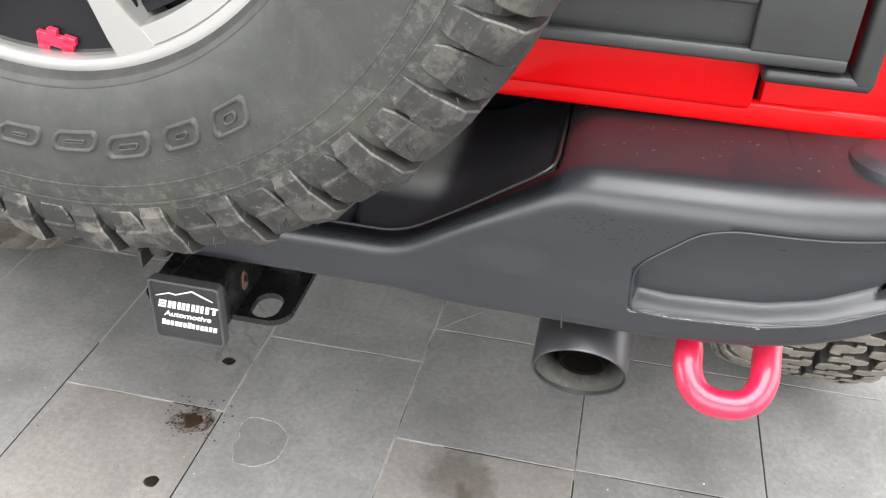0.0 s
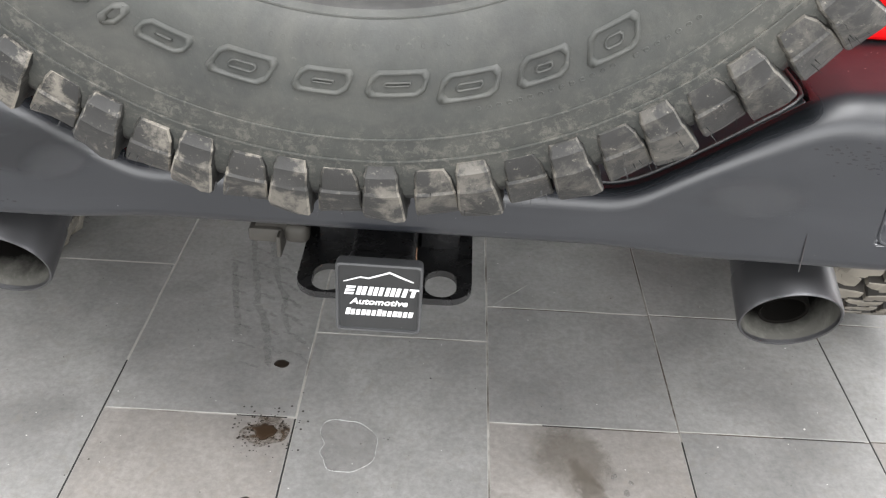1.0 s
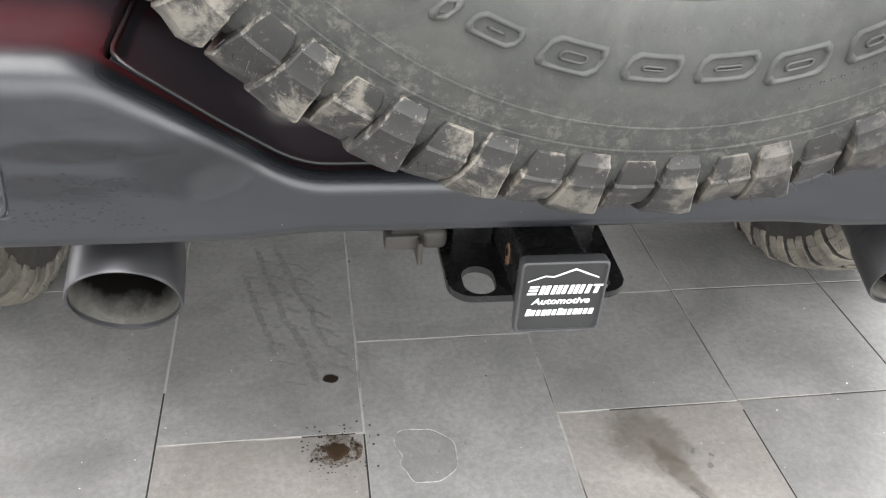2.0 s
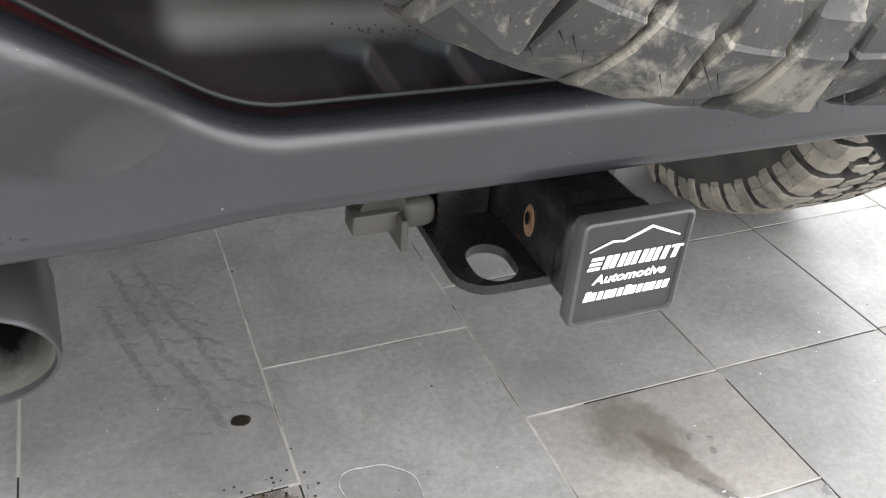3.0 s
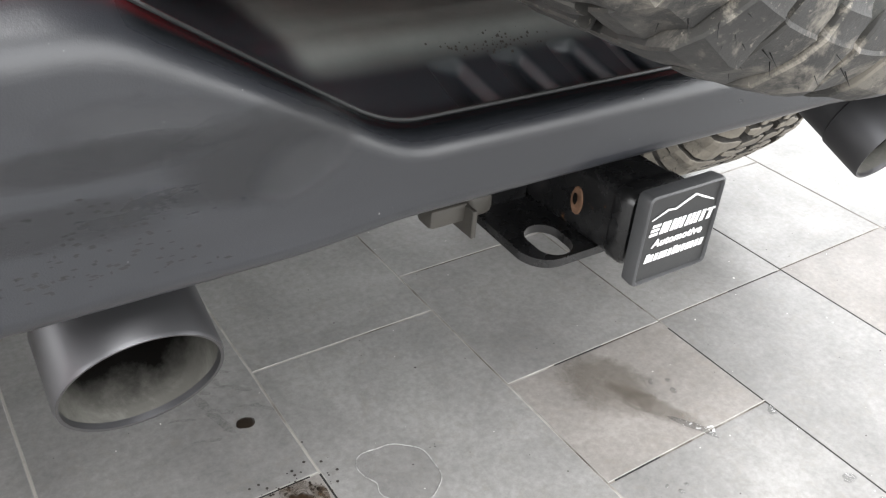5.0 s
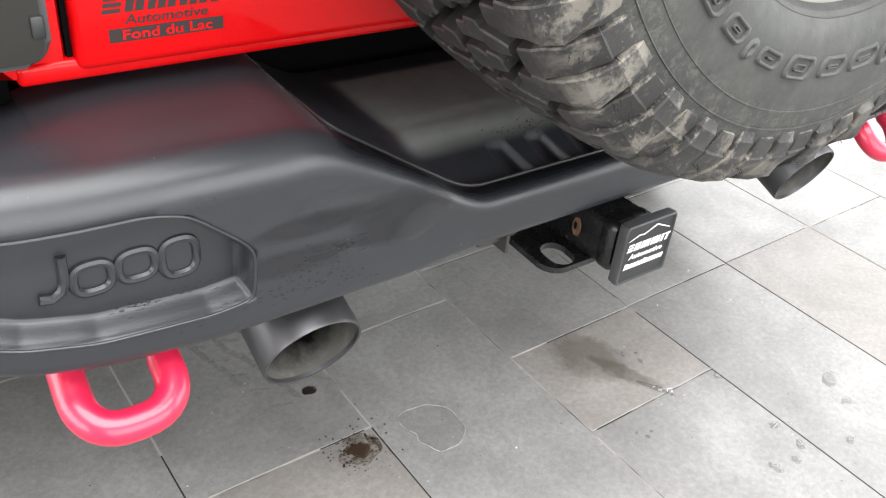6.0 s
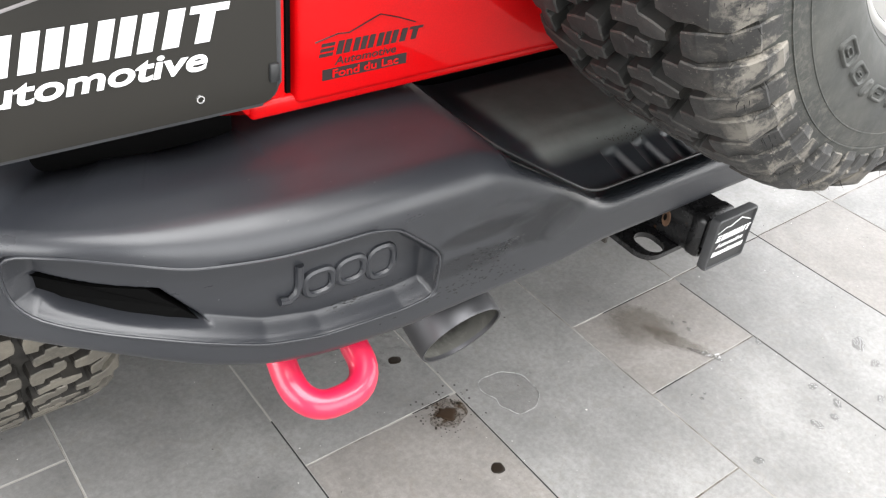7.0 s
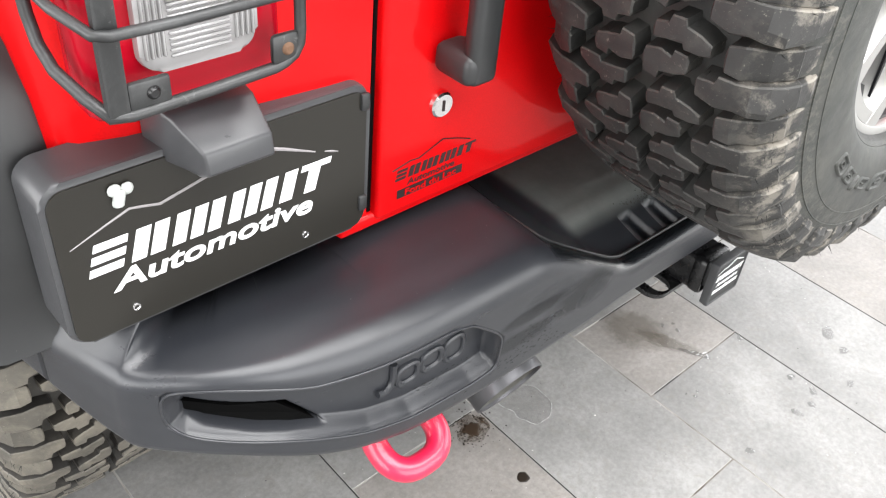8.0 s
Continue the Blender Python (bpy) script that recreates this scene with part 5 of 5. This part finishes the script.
part("plug_tab", box(-0.117, -0.112, 0.070, 0.10, 0.446, 0.472, 0.001, 1), GREY_PLASTIC, plug)
part("plug_shell", sweep([(-0.125, 0.12, 0.476), (-0.125, 0.10, 0.474), (-0.125, 0.088, 0.472)], [0.019, 0.019, 0.018], 16), PLUG_DARK, plug)
for k in range(4):
    part("plug_rib", box(-0.142, -0.094, 0.102 + k * 0.006, 0.1045 + k * 0.006, 0.499, 0.5025, 0.0006, 1), PLUG_DARK, plug)

# hitch cover, a plug set into the receiver
cover = thing("hitch_cover", "dark grey plastic hitch cover with white print", "hitch cover", at=(0.0030, -0.0175, zc + 0.0118))
cover.rotation_euler.y = LEAN
part("plug_body", box(-0.0235, 0.0235, 0.0, 0.07, -0.0235, 0.0235, 0.003), COVER, cover)
def cover_piece(name, steps, mat, caps, label=""):
    bm = bmesh.new()
    loops = []
    for d, y, r in steps:
        loops.append([bm.verts.new((x, y, z)) for x, z in rounded(-0.0412 - d, 0.0412 + d, -0.0400 - d, 0.0400 + d, r, 5)])
    for a, b in zip(loops, loops[1:]):
        for k in range(len(a)):
            bm.faces.new((a[k], a[(k + 1) % len(a)], b[(k + 1) % len(b)], b[k]))
    if caps:
        bm.faces.new(list(reversed(loops[0])))
        bm.faces.new(loops[-1])
    return part(name, bm, mat, cover, label)


cover_piece("cover_frame", ((-0.006, -0.004, 0.004), (0.0, -0.004, 0.005), (0.0008, -0.0135, 0.005), (0.0002, -0.0165, 0.005), (-0.0013, -0.0174, 0.004), (-0.0020, -0.0172, 0.004), (-0.0029, -0.0146, 0.003)), COVER_FRAME, False, "worn grey bevelled frame")
cover_piece("cover_face", ((-0.0026, -0.0065, 0.003), (-0.0026, -0.0150, 0.003)), COVER, True)
FY = -0.0157
marks("cover_bar", sign(-0.0335, 0.0035, 0.0135, 0.064, 0.25), WHITE, cover, pose(0, FY, 0), "plain white bars", 0.0004)
words("cover_word", "Automotive", 0.0098, WHITE, cover, pose(0, FY, -0.0075, 90, 0, 0), 0.25, "white printed word", 0.0002, 1.17, 0.0003)
bars = [(-0.0325 + k * 0.0051, -0.0325 + k * 0.0051 + (0.0036 if k % 3 else 0.0042), -0.0210, -0.0145 + (0.0012 if k in (0, 6) else 0.0), 0.2) for k in range(13)]
marks("cover_bar", [b for b in bars], WHITE, cover, pose(0, FY, 0), "row of plain white bars", 0.0004)
line = [(-0.034, 0.0185), (-0.018, 0.0245), (-0.010, 0.0235), (0.010, 0.0315), (0.020, 0.027), (0.033, 0.0215)]
part("cover_line", sweep([(x, FY, z) for x, z in line], [0.0005, 0.0008, 0.0008, 0.001, 0.001, 0.0006], 6), WHITE, cover, "white mountain line")


# ---- stains on the floor ----
def blot(name, label, x, y, rx, ry, mat, seed, rough=0.18, z=0.0009, turn=0.0, category="stain", group="", n=56):
    """A thin spill with an uneven outline."""
    rnd = random.Random(seed)
    amp = [(rnd.uniform(0, 2 * math.pi), rough * rnd.uniform(0.3, 1.0) / (k ** 0.8)) for k in range(1, 9)]
    verts, faces = [(0, 0, z)], []
    ct, st = math.cos(turn), math.sin(turn)
    for f, h in ((0.55, z), (0.9, z * 0.9), (1.0, 0.0001)):
        for k in range(n):
            t = 2 * math.pi * k / n
            r = 1 + sum(a * math.sin(q * t + p) for q, (p, a) in enumerate(amp, 1))
            px, py = rx * r * f * math.cos(t), ry * r * f * math.sin(t)
            verts.append((px * ct - py * st, px * st + py * ct, h))
    for k in range(n):
        faces.append((0, 1 + k, 1 + (k + 1) % n))
        for q in (0, 1):
            a = 1 + q * n
            faces.append((a + k, a + n + k, a + n + (k + 1) % n, a + (k + 1) % n))
    ob = mesh_object(name, verts, faces, mat)
    ob.location = (x, y, 0.0002)
    return tagged(ob, label, category, group)


def film_material(name, colour, alpha, rough, ragged=0.0):
    """A thin see-through film of dirt or water."""
    m = material(name, colour, rough)
    k = Nodes(m)
    b = k.bsdf
    if ragged:
        k.link(k.ramp(k.noise(55, 8, 0.75, distortion=1.2), (0.5 - ragged, 0.0), (0.62, alpha)), b.inputs["Alpha"])
    else:
        b.inputs["Alpha"].default_value = alpha
    return m


WATER = film_material("clear_water", (0.13, 0.13, 0.13), 0.28, 0.03)
DRY_RING = film_material("dried_water", (0.19, 0.185, 0.175), 0.10, 0.3)
MUD = film_material("mud_film", (0.060, 0.037, 0.019), 0.9, 0.5, 0.10)


blot("oil_drop", "small dark round oil drop on the tiles", -0.203, 0.411, 0.0125, 0.0105, OIL, 3, 0.1, group="oil drops")
blot("oil_drop", "small dark round oil drop on the tiles", -0.200, 0.114, 0.0125, 0.011, OIL, 5, 0.1, group="oil drops")
blot("mud_spatter", "dark brown mud spatter beside a tile joint", -0.1980, 0.258, 0.036, 0.030, MUD, 11, 0.25, 0.0007)
blot("mud_core", "dark wet core of the mud spatter", -0.1995, 0.257, 0.0185, 0.015, material("wet_mud", (0.030, 0.018, 0.010), 0.4), 12, 0.3, 0.0015)
rnd = random.Random(9)
verts, faces = [], []
for k in range(110):
    a, r = rnd.uniform(0, 2 * math.pi), 0.018 + abs(rnd.gauss(0, 0.028))
    x, y, q = -0.198 + r * math.cos(a), 0.258 + r * math.sin(a), rnd.uniform(0.0006, 0.0022)
    b = len(verts)
    verts += [(x + q * math.cos(t), y + q * math.sin(t), 0.0012) for t in (0, 1.05, 2.1, 3.14, 4.19, 5.24)]
    faces.append(tuple(range(b, b + 6)))
tagged(mesh_object("mud_specks", verts, faces, OIL), "fine dark specks round the mud spatter", "stain", kind="stuff")
blot("water_mark", "round dried water mark on a tile", -0.074, 0.230, 0.046, 0.052, DRY_RING, 21, 0.22)
rnd = random.Random(21)
amp = [(rnd.uniform(0, 2 * math.pi), 0.22 * rnd.uniform(0.3, 1.0) / (k ** 0.8)) for k in range(1, 9)]
ring = []
for k in range(90):
    t = 2 * math.pi * k / 90
    r = 1 + sum(a * math.sin(q * t + p) for q, (p, a) in enumerate(amp, 1))
    ring.append((-0.074 + 0.046 * r * math.cos(t), 0.230 + 0.052 * r * math.sin(t), 0.0006))
tagged(part("water_mark_edge", sweep(ring, 0.0006, 5, True), film_material("mark_edge", (0.45, 0.45, 0.44), 0.9, 0.3, 0.28)), "pale edge of the dried water mark", "stain")


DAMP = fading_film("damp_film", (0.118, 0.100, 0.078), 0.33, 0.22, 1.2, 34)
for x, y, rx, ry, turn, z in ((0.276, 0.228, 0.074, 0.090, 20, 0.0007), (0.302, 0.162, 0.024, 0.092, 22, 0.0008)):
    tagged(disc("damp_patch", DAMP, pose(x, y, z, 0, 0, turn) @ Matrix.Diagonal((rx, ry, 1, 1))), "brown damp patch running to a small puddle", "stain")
# whitish arcs paint the bright reflections at the puddle's edge
GLINT = film_material("painted_water_glint", (0.7, 0.7, 0.7), 0.8, 0.04)
for k, (x, y, r, a0) in enumerate(((0.338, 0.088, 0.007, 0.3), (0.345, 0.082, 0.006, 1.8), (0.329, 0.099, 0.005, 3.0), (0.322, 0.107, 0.004, 0.9))):
    arc = [(x + r * (1 + 0.3 * math.sin(3 * t)) * math.cos(t + a0), y + 0.6 * r * math.sin(t + a0), 0.0008) for t in (0.3 * q for q in range(6))]
    tagged(part("water_bead", sweep(arc, 0.0011, 6), GLINT), "painted bright glint on the water", "water drop", "water beads")
blot("puddle", "thin clear water puddle on the tiles", 0.322, 0.106, 0.030, 0.0065, WATER, 41, 0.35, 0.002, -1.08, "puddle")
for k, (x, y, r) in enumerate(((0.432, -0.066, 0.010), (0.432, -0.120, 0.011), (0.398, -0.137, 0.010), (0.351, -0.128, 0.012), (0.189, -0.120, 0.010), (0.626, -0.043, 0.020), (0.445, 0.070, 0.009), (0.22, 0.03, 0.004), (0.235, 0.035, 0.003), (0.21, 0.045, 0.003), (0.335, 0.20, 0.005), (0.35, 0.17, 0.006), (0.36, 0.19, 0.004), (0.60, -0.10, 0.012), (0.52, -0.16, 0.010))):
    blot("water_drop", "clear water drop on the tiles", x, y, r, r * 0.7, WATER, 50 + k, 0.3, 0.0022, k * 0.7, "water drop", "water drops", 24)

tagged(part("scratch", sweep([(0.155, 0.602, 0.0002), (0.19, 0.64, 0.0002), (0.231, 0.680, 0.0002)], 0.0006, 4), film_material("scratch_film", (0.45, 0.44, 0.42), 0.5, 0.6)), "thin pale scratch across a tile", "scratch")

# faint tyre print and grit
PRINT = film_material("tyre_print", (0.110, 0.106, 0.099), 0.24, 0.5, 0.15)
verts, faces = [], []
rnd = random.Random(17)


def print_line(points, w):
    """A wavering ribbon of dirt on the floor."""
    pts = []
    for (x0, y0), (x1, y1) in zip(points, points[1:]):
        pts += [(x0 + (x1 - x0) * k / 5, y0 + (y1 - y0) * k / 5) for k in range(5)]
    pts.append(points[-1])
    b = len(verts)
    for k, (x, y) in enumerate(pts):
        o, h = rnd.uniform(-0.002, 0.002), w * rnd.uniform(0.55, 1.15) * (0.3 if k in (0, len(pts) - 1) else 1.0)
        verts.extend([(x - h + o, y, 0.0006), (x + h + o, y + 0.3 * h, 0.0006)])
    for k in range(len(pts) - 1):
        a = b + 2 * k
        faces.append((a, a + 1, a + 3, a + 2))


LANES = ([(-0.334, 0.80), (-0.307, 0.692), (-0.290, 0.633), (-0.278, 0.573), (-0.254, 0.528), (-0.236, 0.459), (-0.222, 0.40)],
         [(-0.297, 0.81), (-0.274, 0.726), (-0.258, 0.660), (-0.231, 0.597), (-0.225, 0.553), (-0.205, 0.495)],
         [(-0.350, 0.70), (-0.334, 0.641), (-0.321, 0.581), (-0.302, 0.522), (-0.295, 0.48)])
for lane in LANES:
    print_line(lane, 0.0066)
for k in range(7):
    y = 0.755 - 0.050 * k
    a, b2 = -0.326 + 0.0145 * k, -0.283 + 0.0125 * k
    print_line([(a + 0.004, y), ((a + b2) / 2, y - 0.006), (b2 - 0.002, y - 0.020)], 0.0056)
    print_line([(b2 + 0.008, y - 0.010), (b2 + 0.028, y - 0.018), (b2 + 0.048, y - 0.040)], 0.0054)
    print_line([(a - 0.034, y - 0.045), (a - 0.018, y - 0.050), (a - 0.004, y - 0.058)], 0.0054)
tagged(mesh_object("tyre_print", verts, faces, PRINT), "faint dusty tyre print on the tiles", "stain", kind="stuff")
GRIT = material("pale_grit", (0.6, 0.58, 0.55), 0.8)
DARK_GRIT = material("dark_grit", (0.03, 0.025, 0.02), 0.8)
rnd = random.Random(31)
for name, mat, count in (("pale_grit", GRIT, 260), ("dark_grit", DARK_GRIT, 320)):
    verts, faces = [], []
    for k in range(count):
        x, y, q = rnd.uniform(-1.3, 1.6), rnd.uniform(-0.6, 1.0), rnd.uniform(0.0004, 0.0013) * (1.7 if rnd.random() < 0.12 else 1.0)
        b = len(verts)
        verts += [(x + q * rnd.uniform(0.5, 1.4) * math.cos(t), y + q * rnd.uniform(0.5, 1.4) * math.sin(t), 0.0) for t in (0, 1.3, 2.5, 3.8, 5.0)]
        verts.append((x, y, q * 0.9))
        faces += [(b + i, b + (i + 1) % 5, b + 5) for i in range(5)]
    tagged(mesh_object(name, verts, faces, mat), "fine grit scattered on the tiles", "grit", kind="stuff")


# ---- floor tiles ----
COL, GAP, LEN = 0.305, 0.0026, 0.61
FIRST_X = 0.1485
# cross joints of the columns whose tiles are cut short; the others run on in full lengths
JOINTS = {-3: (0.50,), -2: (0.684,), -1: (0.286,), 0: (0.499,), 1: (0.087, 0.299, 0.602), 2: (0.301, 0.604), 3: (0.303, 0.606)}
floor = part("floor", box(WALL_LEFT - 0.2, WALL_RIGHT + 0.2, WALL_BACK - 0.2, WALL_FRONT + 0.2, -0.15, -0.0009, r=0), GROUT, None, "grey porcelain tile floor with thin joints", smooth=False)
tagged(floor, category="floor", kind="structure")


def tile_faces(x0, x1, y0, y1):
    c, d = 0.0009, 0.0006
    v = [(x0, y0, -0.008), (x1, y0, -0.008), (x1, y1, -0.008), (x0, y1, -0.008), (x0, y0, -d), (x1, y0, -d), (x1, y1, -d), (x0, y1, -d),
         (x0 + c, y0 + c, 0), (x1 - c, y0 + c, 0), (x1 - c, y1 - c, 0), (x0 + c, y1 - c, 0)]
    f = [(8, 9, 10, 11)]
    for k in range(4):
        j = (k + 1) % 4
        f += [(k, j, 4 + j, 4 + k), (4 + k, 4 + j, 8 + j, 8 + k)]
    return v, f


shared = {}
far_verts, far_faces = [], []
rnd = random.Random(2)
for c in range(-21, 21):
    x0, x1 = FIRST_X + (c - 1) * COL + GAP / 2, FIRST_X + c * COL - GAP / 2
    if x1 > WALL_RIGHT or x0 < WALL_LEFT:
        continue
    cuts = list(JOINTS.get(c, (0.3 + 0.305 * (c % 2),)))
    while cuts[0] > WALL_BACK:
        cuts.insert(0, cuts[0] - LEN)
    while cuts[-1] < WALL_FRONT:
        cuts.append(cuts[-1] + LEN)
    for y0, y1 in zip(cuts, cuts[1:]):
        y0, y1 = max(y0, WALL_BACK) + GAP / 2, min(y1, WALL_FRONT) - GAP / 2
        if y1 - y0 < 0.02:
            continue
        if -7 <= c <= 11 and y1 > -1.2 and y0 < 2.6:
            size = (round(x1 - x0, 3), round(y1 - y0, 3))
            warm = (c == -1 and y1 < 0.3 and y0 > -0.5) or (c == 1 and 0.08 < y0 < 0.1) or (c == 3 and y1 < 0.31 and y0 > -0.5)
            size += (warm,)
            if size not in shared:
                v, f = tile_faces(-size[0] / 2, size[0] / 2, -size[1] / 2, size[1] / 2)
                me = bpy.data.meshes.new("tile")
                me.from_pydata(v, [], f)
                me.materials.append(TILE_WARM if warm else TILE)
                me.materials.append(TILE_EDGE)
                me.polygons.foreach_set("material_index", [0] + [1] * (len(f) - 1))
                shared[size] = me
            ob = new("tile", shared[size])
            ob.parent = floor
            ob.location = ((x0 + x1) / 2, (y0 + y1) / 2, 0)
        else:
            v, f = tile_faces(x0, x1, y0, y1)
            b = len(far_verts)
            far_verts += v
            far_faces += [tuple(b + i for i in q) for q in f]
tagged(mesh_object("tile_field", far_verts, far_faces, TILE, floor, smooth=False), kind="stuff")

# stretches of joint where the grout has gone black
for x0, x1, y0, y1 in ((-0.1585, -0.1555, -0.30, 0.284), (-0.4635, -0.4605, -0.10, 0.40), (0.235, 0.330, 0.298, 0.3005), (0.62, 0.75, 0.3005, 0.3025), (0.16, 0.24, 0.0858, 0.0882), (-0.25, -0.17, 0.285, 0.287), (0.7575, 0.7600, -0.2, 0.55), (0.4525, 0.4550, -0.35, 0.28)):
    (part("dark_joint", box(x0, x1, y0, y1, -0.0008, -0.0004, 0), GROUT_DARK, floor))
